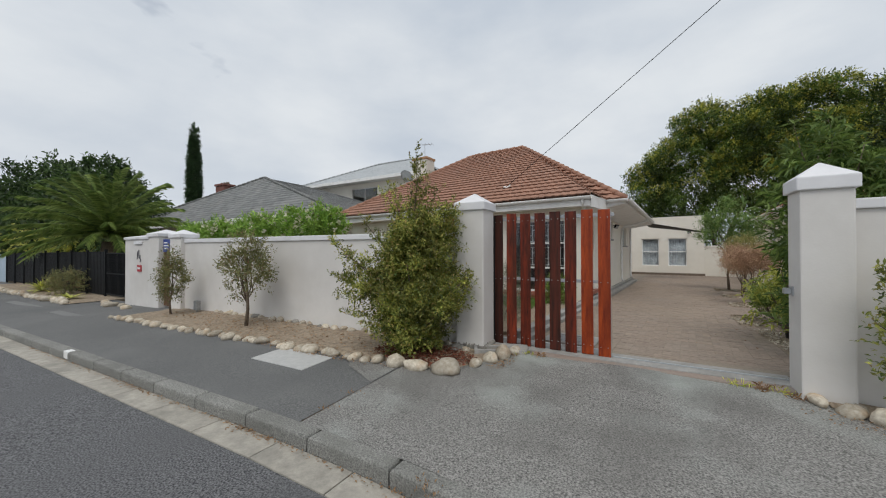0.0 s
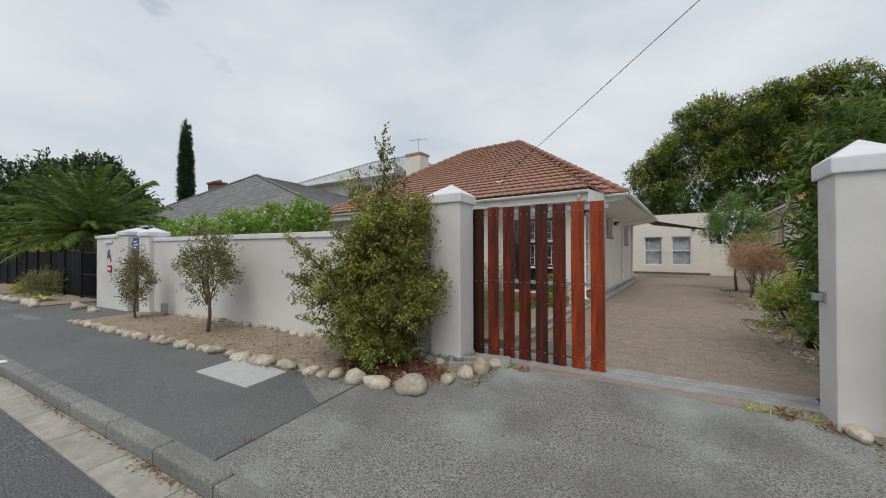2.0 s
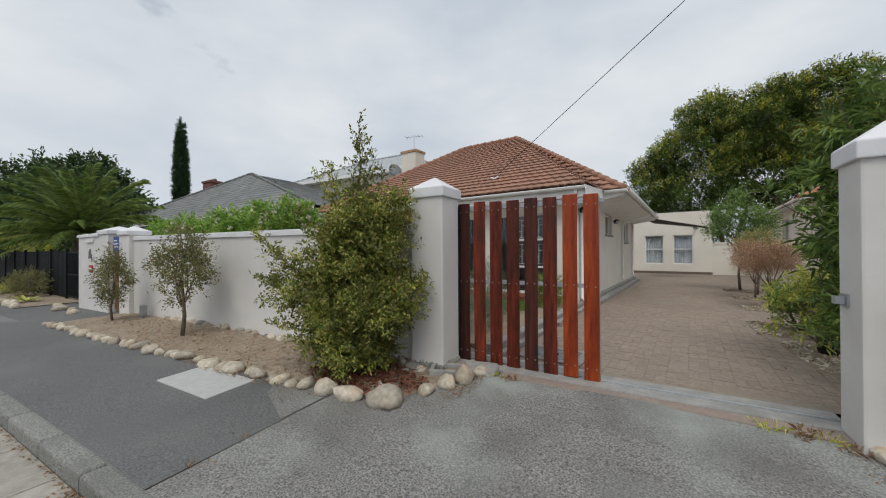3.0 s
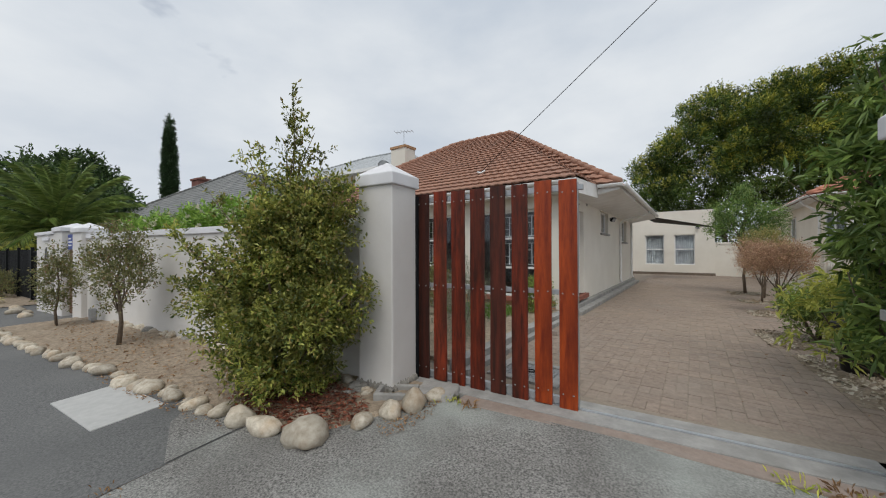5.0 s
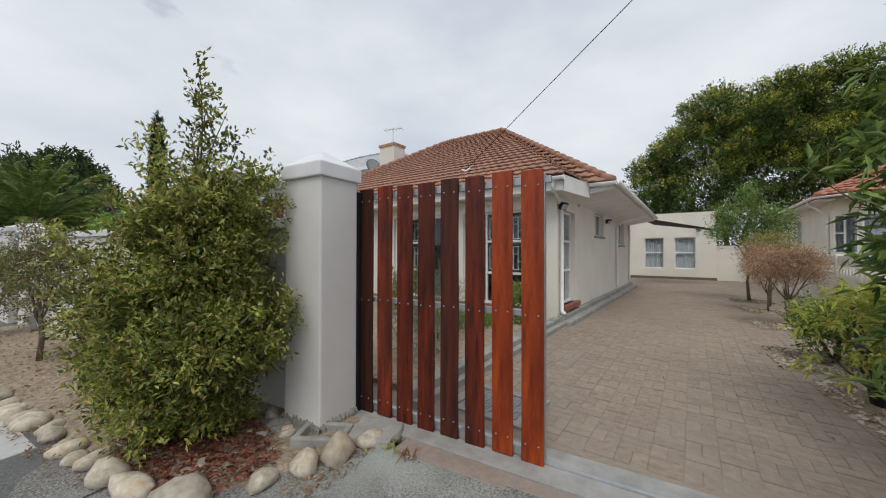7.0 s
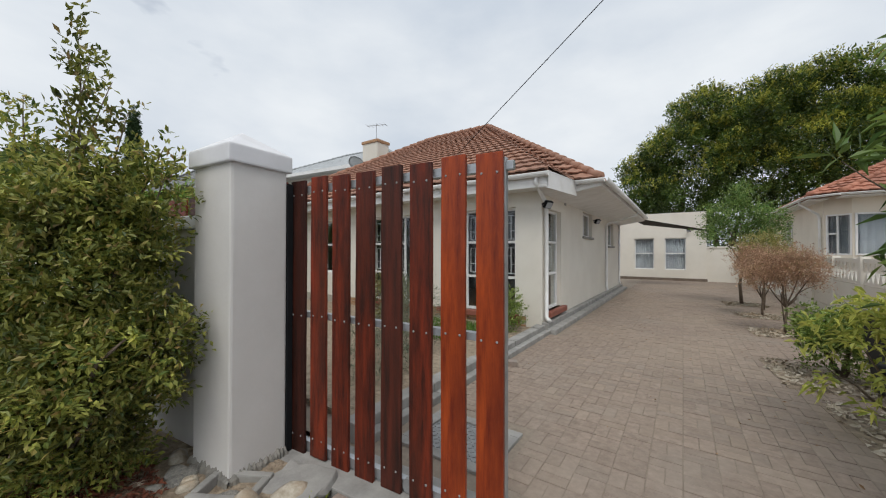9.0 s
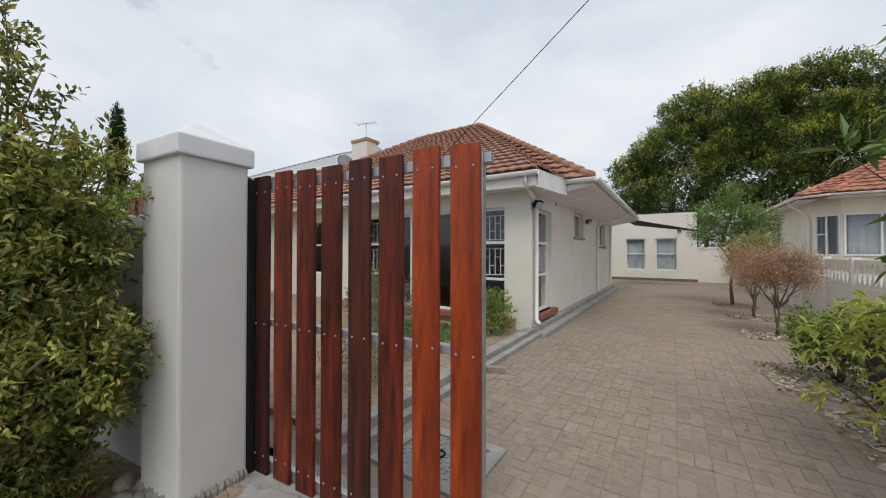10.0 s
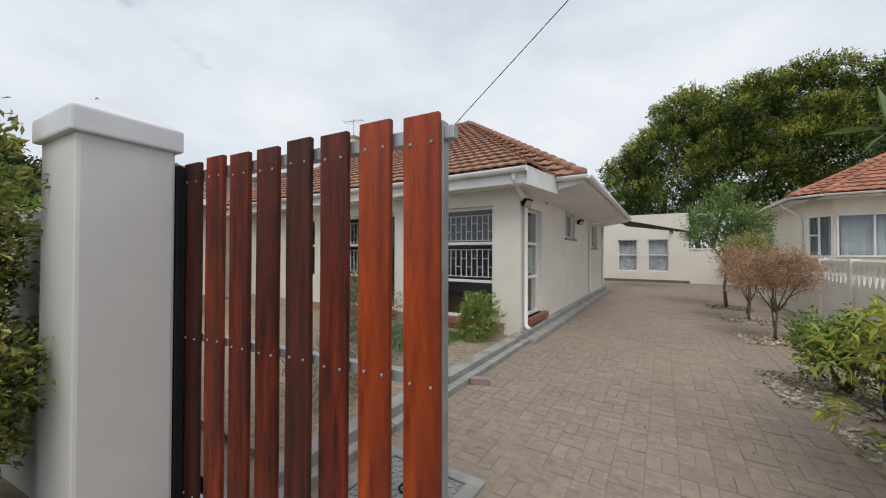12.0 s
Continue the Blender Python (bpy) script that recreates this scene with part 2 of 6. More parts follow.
M_palewood = surf("weathered_blue_board", (0.33, 0.42, 0.5), (0.42, 0.5, 0.58), 5, 0.8, 0.2, 40)
M_browndoor = surf("brown_varnished_door", (0.10, 0.045, 0.02), (0.18, 0.08, 0.04), 3, 0.5, 0.15, 40, stretch=(8, 8, 1))
L_shrub = leafy("olive_shrub_leaf", (0.055, 0.10, 0.017), (0.39, 0.39, 0.085), 0.7, (0.38, 0.26, 0.10), 2.6)
L_small = leafy("grey_olive_leaf", (0.10, 0.115, 0.04), (0.29, 0.285, 0.11), 0.35, (0.28, 0.13, 0.075))
L_dark = leafy("dark_tree_leaf", (0.016, 0.04, 0.012), (0.09, 0.15, 0.04), 0.5, None, 0.5)
L_big = leafy("broad_tree_leaf", (0.022, 0.06, 0.012), (0.15, 0.215, 0.035), 0.7, None, 0.6)
L_palm = leafy("palm_leaflet", (0.10, 0.17, 0.035), (0.32, 0.40, 0.11), 0.3)
L_oleander = leafy("long_green_leaf", (0.05, 0.11, 0.02), (0.24, 0.33, 0.08), 0.4)
L_yellow = leafy("yellow_green_leaf", (0.30, 0.36, 0.06), (0.72, 0.70, 0.18), 0.25)
L_red = leafy("red_brown_leaf", (0.27, 0.15, 0.09), (0.62, 0.41, 0.27), 0.2, (0.3, 0.28, 0.1))
L_tan = leafy("fading_olive_leaf", (0.2, 0.19, 0.06), (0.42, 0.40, 0.14), 0.25, (0.45, 0.28, 0.14))
L_cypress = leafy("cypress_leaf", (0.02, 0.05, 0.02), (0.075, 0.13, 0.05), 0.4)
L_lav = leafy("grey_green_leaf", (0.13, 0.15, 0.10), (0.25, 0.27, 0.19), 0.2)
L_hedge = leafy("bright_hedge_leaf", (0.11, 0.24, 0.03), (0.36, 0.52, 0.10), 0.3)
L_feather = leafy("feathery_pale_leaf", (0.07, 0.16, 0.035), (0.27, 0.37, 0.10), 0.45, None, 2.0)
L_light = leafy("light_bush_leaf", (0.08, 0.15, 0.025), (0.38, 0.47, 0.12), 0.4)
L_flower = leafy("cream_petal", (0.6, 0.57, 0.42), (0.75, 0.72, 0.6), 0.1)
L_grass = leafy("lawn_blade", (0.07, 0.15, 0.025), (0.16, 0.27, 0.05), 0.2)
# brighter, yellower leaf colour for the tree's sunlit tops
L_bigtop = leafy("lit_treetop_leaf", (0.17, 0.21, 0.025), (0.46, 0.46, 0.065), 0.45, (0.5, 0.46, 0.08), 0.8)
L_dry = leafy("dry_leaf_litter", (0.2, 0.11, 0.055), (0.42, 0.27, 0.14), 0.2)

# ---- builders ----
def thing(name, at=(0, 0, 0), turn=0.0, label="", category="", group="", kind="", parent=None):
    ob = new(name)
    ob.empty_display_size = 0.1
    ob.matrix_world = pose(*at, 0, 0, turn)
    tagged(ob, label, category, group, kind)
    if parent:
        ob.parent = parent
    return ob


def part(name, bm, material, parent=None, label="", smooth=False, kind=""):
    me = bpy.data.meshes.new(name)
    bm.to_mesh(me)
    bm.free()
    me.materials.append(material)
    if smooth:
        for p in me.polygons:
            p.use_smooth = True
    ob = new(name, me)
    if parent:
        ob.parent = parent
    return tagged(ob, label, "", "", kind)


def raw(name, co, faces, material, parent=None, label="", smooth=False, kind=""):
    me = bpy.data.meshes.new(name)
    me.from_pydata([tuple(map(float, c)) for c in co] if not isinstance(co, np.ndarray) else co.tolist(), [], faces if isinstance(faces, list) else faces.tolist())
    me.materials.append(material)
    if smooth:
        for p in me.polygons:
            p.use_smooth = True
    me.update()
    ob = new(name, me)
    if parent:
        ob.parent = parent
    return tagged(ob, label, "", "", kind)


def box(bm, x0, x1, y0, y1, z0, z1, bevel=0.0):
    vs = bmesh.ops.create_cube(bm, size=1.0)["verts"]
    for v in vs:
        v.co = Vector((x0 + (v.co.x + 0.5) * (x1 - x0), y0 + (v.co.y + 0.5) * (y1 - y0), z0 + (v.co.z + 0.5) * (z1 - z0)))
    if bevel:
        es = list({e for v in vs for e in v.link_edges})
        bmesh.ops.bevel(bm, geom=es, offset=bevel, segments=2, affect="EDGES", profile=0.6)
    return bm


def bx(x0, x1, y0, y1, z0, z1, bevel=0.0):
    return box(bmesh.new(), x0, x1, y0, y1, z0, z1, bevel)


def tube(bm, pts, radii, seg=8, cap=True):
    """A tapered round tube through pts."""
    rings = []
    for i, p in enumerate(pts):
        p = Vector(p)
        d = (Vector(pts[min(i + 1, len(pts) - 1)]) - Vector(pts[max(i - 1, 0)])).normalized()
        a = d.orthogonal().normalized() if not rings else (last - d * last.dot(d)).normalized()
        last = a
        b = d.cross(a)
        r = float(radii[i] if isinstance(radii, (list, tuple)) else radii)
        rings.append([bm.verts.new(p + r * (a * math.cos(2 * math.pi * j / seg) + b * math.sin(2 * math.pi * j / seg))) for j in range(seg)])
    for r0, r1 in zip(rings, rings[1:]):
        for j in range(seg):
            bm.faces.new((r0[j], r0[(j + 1) % seg], r1[(j + 1) % seg], r1[j]))
    if cap:
        bm.faces.new(rings[0][::-1])
        bm.faces.new(rings[-1])
    return bm


def leaf_mesh(pos, direc, length, width, rng, fold=0.25, droop=0.0):
    """Folded leaves, two faces each, at pos along direc (n x 3 arrays)."""
    n = len(pos)
    d = direc / np.maximum(np.linalg.norm(direc, axis=1, keepdims=True), 1e-6)
    r = rng.normal(size=(n, 3)) * 0.6 + np.array([0, 0, 1.0])
    s = np.cross(d, r)
    s /= np.maximum(np.linalg.norm(s, axis=1, keepdims=True), 1e-6)
    u = np.cross(s, d)
    ln = length * rng.uniform(0.65, 1.25, (n, 1))
    wd = width * rng.uniform(0.75, 1.2, (n, 1))
    mid = pos + d * ln * 0.5
    tip = pos + d * ln + np.array([0, 0, -1.0]) * ln * droop
    co = np.stack([pos, mid + s * wd * 0.5 + u * wd * fold, tip, mid - s * wd * 0.5 + u * wd * fold], 1).reshape(-1, 3)
    i = np.arange(n)[:, None] * 4
    faces = np.stack([i + [0, 1, 2], i + [0, 2, 3]], 1).reshape(-1, 3)
    return co, faces


def foliage(name, twigs, heads, per, length, width, material, parent, seed, twig_len=0.2, label="", droop=0.0, spread=0.9):
    """A crown of small leaves set along short twigs; twigs: where they start, heads: which way they point."""
    rng = np.random.default_rng(seed)
    n = len(twigs)
    h = heads / np.maximum(np.linalg.norm(heads, axis=1, keepdims=True), 1e-6)
    k = rng.uniform(0, 1, (n, per, 1))
    pos = twigs[:, None, :] + h[:, None, :] * k * twig_len + rng.normal(size=(n, per, 3)) * twig_len * 0.10
    direc = h[:, None, :] * 0.8 + rng.normal(size=(n, per, 3)) * spread
    co, fa = leaf_mesh(pos.reshape(-1, 3), direc.reshape(-1, 3), length, width, rng, droop=droop)
    return raw(name, co, fa, material, parent, label)


def in_lobes(lobes, n, seed, shell=0.55):
    """n points within ellipsoid lobes (x, y, z, rx, ry, rz), denser towards their skins, and outward headings."""
    rng = np.random.default_rng(seed)
    lo = np.array(lobes, float)
    w = (lo[:, 3] * lo[:, 4] * lo[:, 5]) ** 0.75
    pick = rng.choice(len(lo), n, p=w / w.sum())
    d = rng.normal(size=(n, 3))
    d /= np.linalg.norm(d, axis=1, keepdims=True)
    r = shell + (1 - shell) * rng.uniform(0, 1, (n, 1)) ** 0.8
    r *= 1 + 0.18 * np.sin(d[:, :1] * 7 + d[:, 1:2] * 5 + pick[:, None]) 
    p = lo[pick, :3] + d * r * lo[pick, 3:]
    return p, d + np.array([0, 0, 0.35])


def clumps(lobes, k, frac, seed, keep=0.8):
    """Breaks lobes into many smaller lobes over their skins, for an uneven outline."""
    rng = np.random.default_rng(seed)
    out = []
    for x, y, z, rx, ry, rz in lobes:
        out.append((x, y, z, rx * keep, ry * keep, rz * keep))
        for i in range(k):
            d = rng.normal(size=3)
            d /= np.linalg.norm(d)
            f = frac * rng.uniform(0.7, 1.35)
            g = 1 - 0.55 * f
            out.append((x + d[0] * rx * g, y + d[1] * ry * g, z + d[2] * rz * g, rx * f, ry * f, rz * f * 0.85))
    return out


def limbs(parent, root, targets, radius, material, seed, name="trunk", seg=6):
    """A bent, tapered trunk or limb from root towards each target."""
    rng = np.random.default_rng(seed)
    bm = bmesh.new()
    root = np.array(root, float)
    for t in targets:
        t = np.array(t, float)
        pts, rad = [], []
        for k in np.linspace(0, 1, 6):
            p = root + (t - root) * k
            p[2] += 0.12 * np.linalg.norm(t - root) * math.sin(k * math.pi) * 0.6
            if 0 < k < 1:
                p += rng.normal(size=3) * (0.03 if len(targets) > 1 else 0.012) * np.linalg.norm(t - root)
            pts.append(tuple(p))
            rad.append(radius * (1 - 0.82 * k))
        tube(bm, pts, rad, seg)
    return part(name, bm, material, parent, smooth=True)


def lerp_table(table, x):
    xs, ys = zip(*table)
    return float(np.interp(x, xs, ys))


KERB_Y = 2.28


def kerb_y(x):
    return KERB_Y + (0.03 * (x + 2.9) if x < -2.9 else 0.0)


def kerb_z(x):
    return max(-0.6, min(-0.15, -0.147 + (0.006 if x < -2.9 else 0.018) * (x + 2.9))) - (0.05 * min(1, max(0, (x + 1.5) / 0.6)))


def wall_z(x):
    return lerp_table([(-60, -0.35), (-20, -0.22), (-14.4, -0.2), (-12, -0.13), (-8, -0.05), (-5, -0.06), (-2.5, -0.03), (0, 0.0), (2, -0.05), (12, -0.1)], x)


def ground_z(x, y):
    """Height of the land between kerb and boundary wall, level behind it."""
    k0, k1 = kerb_y(x), 5.0
    f = min(1, max(0, (y - k0) / (k1 - k0)))
    return kerb_z(x) * (1 - f) + wall_z(x) * f


def sheet(name, xs, ys, height, material, parent=None, label="", category="", kind="structure", inside=None):
    co = [(x, y, height(x, y)) for y in ys for x in xs]
    nx = len(xs)
    faces = [(j * nx + i, j * nx + i + 1, (j + 1) * nx + i + 1, (j + 1) * nx + i) for j in range(len(ys) - 1) for i in range(nx - 1)
             if inside is None or inside((xs[i] + xs[i + 1]) / 2, (ys[j] + ys[j + 1]) / 2)]
    ob = raw(name, co, faces, material, parent, "", True, kind)
    return tagged(ob, label, category)

# ---- ground, road, pavement ----
frange = lambda a, b, s: list(np.arange(a, b + s * 0.5, s))
sheet("ground", [-900, -200, -60, -30, -14, -6, 0, 6, 14, 40, 200, 900], [-900, -100, -20, 0, 1.5, 8, 16, 30, 60, 200, 900],
      lambda x, y: -0.75 if y < 5.2 else -0.06 - 0.0006 * max(0, y - 60), M_soil, None, "bare sandy ground around the houses", "ground")
sheet("road", [-300, -100, -60] + frange(-40, 12, 2) + [60, 300], [-9, -6, -3, 0, 1.0, 1.84], lambda x, y: kerb_z(x) - 0.14, M_asphalt, None, "grey chip-seal asphalt road with coarse grain", "road")

gutter = thing("gutter_strip", (0, 0, 0), 0, "pale concrete gutter slabs along the kerb", "gutter", kind="structure")
kerb = thing("kerb", (0, 0, 0), 0, "weathered speckled concrete kerb stones", "kerb", kind="structure")


def slab_between(x0, x1, ya, yb, za, zb, top, thick, bevel, name, material, parent, mirror=None):
    """One stone from x0 to x1 that follows the kerb's line."""
    bm = bx(0, 1, ya, yb, -thick, 0, 0)
    for v in bm.verts:
        x = x0 if v.co.x < 0.5 else x1
        v.co = Vector((x, v.co.y + kerb_y(x) - KERB_Y, v.co.z + top(x)))
    bmesh.ops.bevel(bm, geom=[e for e in bm.edges if all(v.co.z > top(v.co.x) - 0.01 for v in e.verts)], offset=bevel, segments=3, affect="EDGES", profile=0.5)
    return part(name, bm, material, parent, smooth=False)


xk = -44.0
rk = random.Random(4)
while xk < 9:
    ln = 0.92 + rk.uniform(-0.06, 0.06)
    slab_between(xk + 0.008, xk + ln - 0.008, KERB_Y - 0.16, KERB_Y + 0.015, 0, 0, lambda x: kerb_z(x) + 0.005, 0.3, 0.035, "kerb_stone", M_kerb, kerb)
    xk += ln
xk = -44.3
while xk < 9:
    slab_between(xk + 0.006, xk + 0.894, KERB_Y - 0.455, KERB_Y - 0.165, 0, 0, lambda x: kerb_z(x) - 0.125, 0.15, 0.006, "gutter_slab", M_gutter_strip, gutter)
    xk += 0.9


def bed_front(x):
    """Where the planted bed's stone border runs."""
    return lerp_table([(-11.3, 3.45), (-8.7, 3.5), (-5.8, 3.68), (-4.4, 3.8), (-2.75, 3.86), (-2.2, 4.02), (-1.9, 4.55), (-1.6, 5.2)], x)


APRON_X = -2.83
sheet("pavement", [-300, -120, -70] + frange(-46, -16, 2) + frange(-15, APRON_X - 0.4, 0.4) + [APRON_X - 0.006], [0.0] + frange(0.1, 1.0, 0.1),
      lambda x, y: ground_z(x, kerb_y(x) - 0.02 + y * (4.97 - kerb_y(x))), M_paving, None, "dark grey tar pavement beside the kerb", "pavement")
pv = bpy.data.objects["pavement"]
for v in pv.data.vertices:
    v.co.y = kerb_y(v.co.x) - 0.02 + v.co.y * (4.97 - kerb_y(v.co.x))
    v.co.z += 0.008 * noise.noise((v.co.x * 0.7, v.co.y * 0.7, 0))
sheet("driveway_apron", frange(APRON_X + 0.006, 9, 0.25), frange(KERB_Y - 0.02, 5.06, 0.2), lambda x, y: ground_z(x, y) + 0.012 * noise.noise((x * 0.6, y * 0.6, 2)), M_apron, None,
      "rough worn grey concrete driveway apron", "driveway")
jn = [KERB_Y + 0.02 + 0.13 * k for k in range(20)]
tagged(raw("pavement_joint", [(APRON_X + d, y, ground_z(APRON_X, y) - 0.006) for y in jn for d in (-0.02, 0.02)], [(2 * k, 2 * k + 1, 2 * k + 3, 2 * k + 2) for k in range(19)], M_soil, None, "", False, "structure"), "earth-filled joint between tar and concrete", "pavement")

tagged(raw("concrete_patch", [(APRON_X - 0.02, 3.27, ground_z(APRON_X, 3.27) + 0.006), (-3.5, 3.56, ground_z(-3.5, 3.56) + 0.006), (-3.75, 3.85, ground_z(-3.75, 3.85) + 0.006), (APRON_X - 0.02, 3.95, ground_z(APRON_X, 3.95) + 0.006)], [(0, 3, 2, 1)], M_apron, None, "", False, "structure"), "cracked grey concrete patch by the bed's border", "pavement")
wm = part("kerb_mark", bx(-8.32, -8.14, kerb_y(-8.2) - 0.165, kerb_y(-8.2) - 0.06, kerb_z(-8.2) - 0.11, kerb_z(-8.2) + 0.009, 0.01), M_white)
tagged(wm, "white painted mark on a kerb stone", "mark")
for qx, qy, qw in ((-13.2, 3.15, 1.1), (-17.5, 3.1, 1.4)):
    pt = part("tar_patch", bx(-qw, qw, -0.12, 0.12, -0.03, 0.008, 0.004), M_patch, None, "", kind="structure")
    pt.matrix_world = pose(qx, qy, ground_z(qx, qy) - 0.002, 2.5, 0, 2)
    tagged(pt, "paler repair strip in the tar pavement", "pavement")
# pale slab let into the tar, and the neighbour's worn patches
bm = bx(-0.55, 0.55, -0.27, 0.27, -0.05, 0.012, 0.006)
cv = part("cover_slab", bm, M_cover)
cv.matrix_world = pose(-4.5, 3.42, ground_z(-4.5, 3.42) + 0.002, 2.4, 0, 1.0)
tagged(cv, "pale new concrete cover slab in the pavement", "cover")

# sandy bed with its border of round stones
sheet("planting_bed", frange(-11.5, -1.62, 0.08), frange(0, 1, 0.05), lambda x, y: 0.0, M_sand, None, "dry sandy planting bed along the wall", "soil")
for v in bpy.data.objects["planting_bed"].data.vertices:
    f = v.co.y
    v.co.y = bed_front(v.co.x) + f * (5.22 - bed_front(v.co.x))
    edge = min(1.0, f / 0.1, max(0.0, (v.co.x + 11.5) / 0.3))
    v.co.z = ground_z(v.co.x, v.co.y) - 0.02 + edge * (0.055 + 0.025 * noise.noise((v.co.x * 2.1, v.co.y * 2.1, 5)) + 0.012 * noise.noise((v.co.x * 9, v.co.y * 9, 1)))

# ---- boundary wall ----
def cap_mesh(half_x, half_y, z0, z1, z2):
    """A pyramid coping: an upright band and a low pyramid."""
    bm = bmesh.new()
    lo = [bm.verts.new((sx * half_x, sy * half_y, z0)) for sx, sy in ((-1, -1), (1, -1), (1, 1), (-1, 1))]
    hi = [bm.verts.new((sx * half_x, sy * half_y, z1)) for sx, sy in ((-1, -1), (1, -1), (1, 1), (-1, 1))]
    ap = bm.verts.new((0, 0, z2))
    bm.faces.new(lo[::-1])
    for i in range(4):
        j = (i + 1) % 4
        bm.faces.new((lo[i], lo[j], hi[j], hi[i]))
        bm.faces.new((hi[i], hi[j], ap))
    bmesh.ops.bevel(bm, geom=bm.edges[:], offset=0.012, segments=2, affect="EDGES", profile=0.6)
    return bm


def gate_pillar(cx, cy, wx, wy, base, top, label, rise=0.17, band=0.13, turn=0.0, over=0.035):
    t = thing("gate_pillar", (cx, cy, base), turn, label, "pillar", kind="structure")
    bm = bx(-wx / 2, wx / 2, -wy / 2, wy / 2, -0.15, top - base + 0.005, 0.018)
    part("shaft", bm, M_plaster, t)
    part("coping", cap_mesh(wx / 2 + over, wy / 2 + over, top - base, top - base + band, top - base + band + rise), M_cap, t, "pale grey pyramid coping")
    return t


P_left = gate_pillar(-2.33, 5.095, 0.46, 0.41, 0.0, 2.075, "white plastered gate pillar with pyramid coping", 0.165, 0.12, over=0.028)
P_right = gate_pillar(1.525, 5.10, 0.395, 0.35, -0.03, 2.05, "white plastered pillar at the driveway's edge", over=0.03)


def wall_run(name, a, b, base_a, base_b, top_a, top_b, thick, label, cap=0.10, over=0.03, mats=None):
    ax, ay = a
    bx_, by = b
    t = thing(name, (0, 0, 0), 0, label, "wall", kind="structure")
    m_body, m_cap = mats or (M_plaster, M_cap)
    for nm, off, lo0, lo1, hi0, hi1, mt in (("wall_body", 0.0, base_a - 0.2, base_b - 0.2, top_a - cap, top_b - cap, m_body), ("wall_coping", over, top_a - cap, top_b - cap, top_a, top_b, m_cap)):
        bm = bx(0, 1, 0, 1, 0, 1)
        for v in bm.verts:
            f = v.co.x
            x, y = ax + (bx_ - ax) * f, ay + (by - ay) * f
            z = (lo0 + (lo1 - lo0) * f) if v.co.z < 0.5 else (hi0 + (hi1 - hi0) * f)
            v.co = Vector((x, y - off + v.co.y * (thick + 2 * off), z))
        bmesh.ops.bevel(bm, geom=bm.edges[:], offset=0.012, segments=2, affect="EDGES", profile=0.6)
        part(nm, bm, mt, t, "pale grey painted coping" if off else "")
    return t


wall_run("wall_front", (-11.0, 4.82), (-2.565, 5.0), wall_z(-11), wall_z(-2.6), 1.81, 1.765, 0.24, "long white plastered boundary wall with flat coping")
wall_run("wall_front_right", (1.725, 5.02), (9.5, 5.02), -0.1, -0.1, 1.95, 1.95, 0.24, "white plastered boundary wall beside the driveway")
gate_pillar(-11.2, 4.93, 0.62, 0.42, wall_z(-11), 1.85, "white plastered pillar ending the long wall", 0.14, 0.1)
gate_pillar(-12.35, 4.98, 0.66, 0.66, wall_z(-12), 1.9, "white plastered pillar of the small gate", 0.13, 0.1)
blk = thing("gate_block", (-13.5, 4.96, wall_z(-13.5)), 0, "white plastered letter-box block beside the small gate", "wall", kind="structure")
part("block_body", bx(-0.85, 0.82, -0.3, 0.3, -0.2, 2.02, 0.015), M_plaster, blk)
part("block_coping", cap_mesh(0.87, 0.34, 2.02, 2.1, 2.17), M_cap, blk)

# ---- sliding gate ----
GATE_RIGHT, GATE_Y, SLATS = -0.43, 5.40, 17
gate = thing("sliding_gate", (GATE_RIGHT, GATE_Y, 0.0), 0, "half-open sliding gate of red-stained upright wooden slats on a steel frame", "gate")
slat_meshes = []
for k in range(5):
    bm = bx(-0.0775, 0.0775, -0.012, 0.012, 0, 2.03, 0.004)
    rj = random.Random(20 + k)
    bmesh.ops.subdivide_edges(bm, edges=[e for e in bm.edges if abs(e.verts[0].co.z - e.verts[1].co.z) > 1], cuts=6)
    for v in bm.verts:
        v.co.x += 0.002 * math.sin(v.co.z * (2 + k) + k)
    me = bpy.data.meshes.new("slat")
    bm.to_mesh(me)
    bm.free()
    me.materials.append(M_wood)
    slat_meshes.append(me)
bm = bmesh.new()
bmesh.ops.create_uvsphere(bm, u_segments=8, v_segments=4, radius=0.0075)
bolt_me = bpy.data.meshes.new("bolt")
bm.to_mesh(bolt_me)
bm.free()
bolt_me.materials.append(M_iron)
rs = random.Random(8)
length = (SLATS - 1) * 0.2205 + 0.155
for i in range(SLATS):
    me = slat_meshes[i % 5]
    if i in (0, 1, 3, 7, 9, 12, 14):
        me = slat_meshes[i % 5].copy()
        me.materials.clear()
        me.materials.append(M_wood_hi if i in (0, 1) else M_wood_dk)
    s = new("slat", me)
    s.parent = gate
    dz = rs.uniform(-0.008, 0.008)
    s.location = (-0.0775 - i * 0.2205, -0.030, 0.0 + dz)
    for z in (0.13, 1.02, 1.92):
        for dx in (-0.045, 0.045):
            b = new("bolt", bolt_me)
            b.parent = s
            b.location = (dx, -0.014, z)
            b.scale = (1, 0.6, 1)
for z0, z1, nm in ((0.02, 0.085, "bottom_rail"), (1.0, 1.045, "middle_rail"), (1.93, 1.985, "top_rail")):
    part(nm, bx(-length, -0.041, -0.014, 0.03, z0, z1, 0.003), M_galv, gate, "galvanised steel rail")
part("end_post", bx(-0.04, 0.004, -0.016, 0.03, 0.02, 2.0, 0.003), M_galv, gate, "galvanised steel upright")
part("end_post", bx(-length - 0.03, -length, -0.014, 0.035, 0.02, 2.0, 0.003), M_galv, gate, "galvanised steel upright")
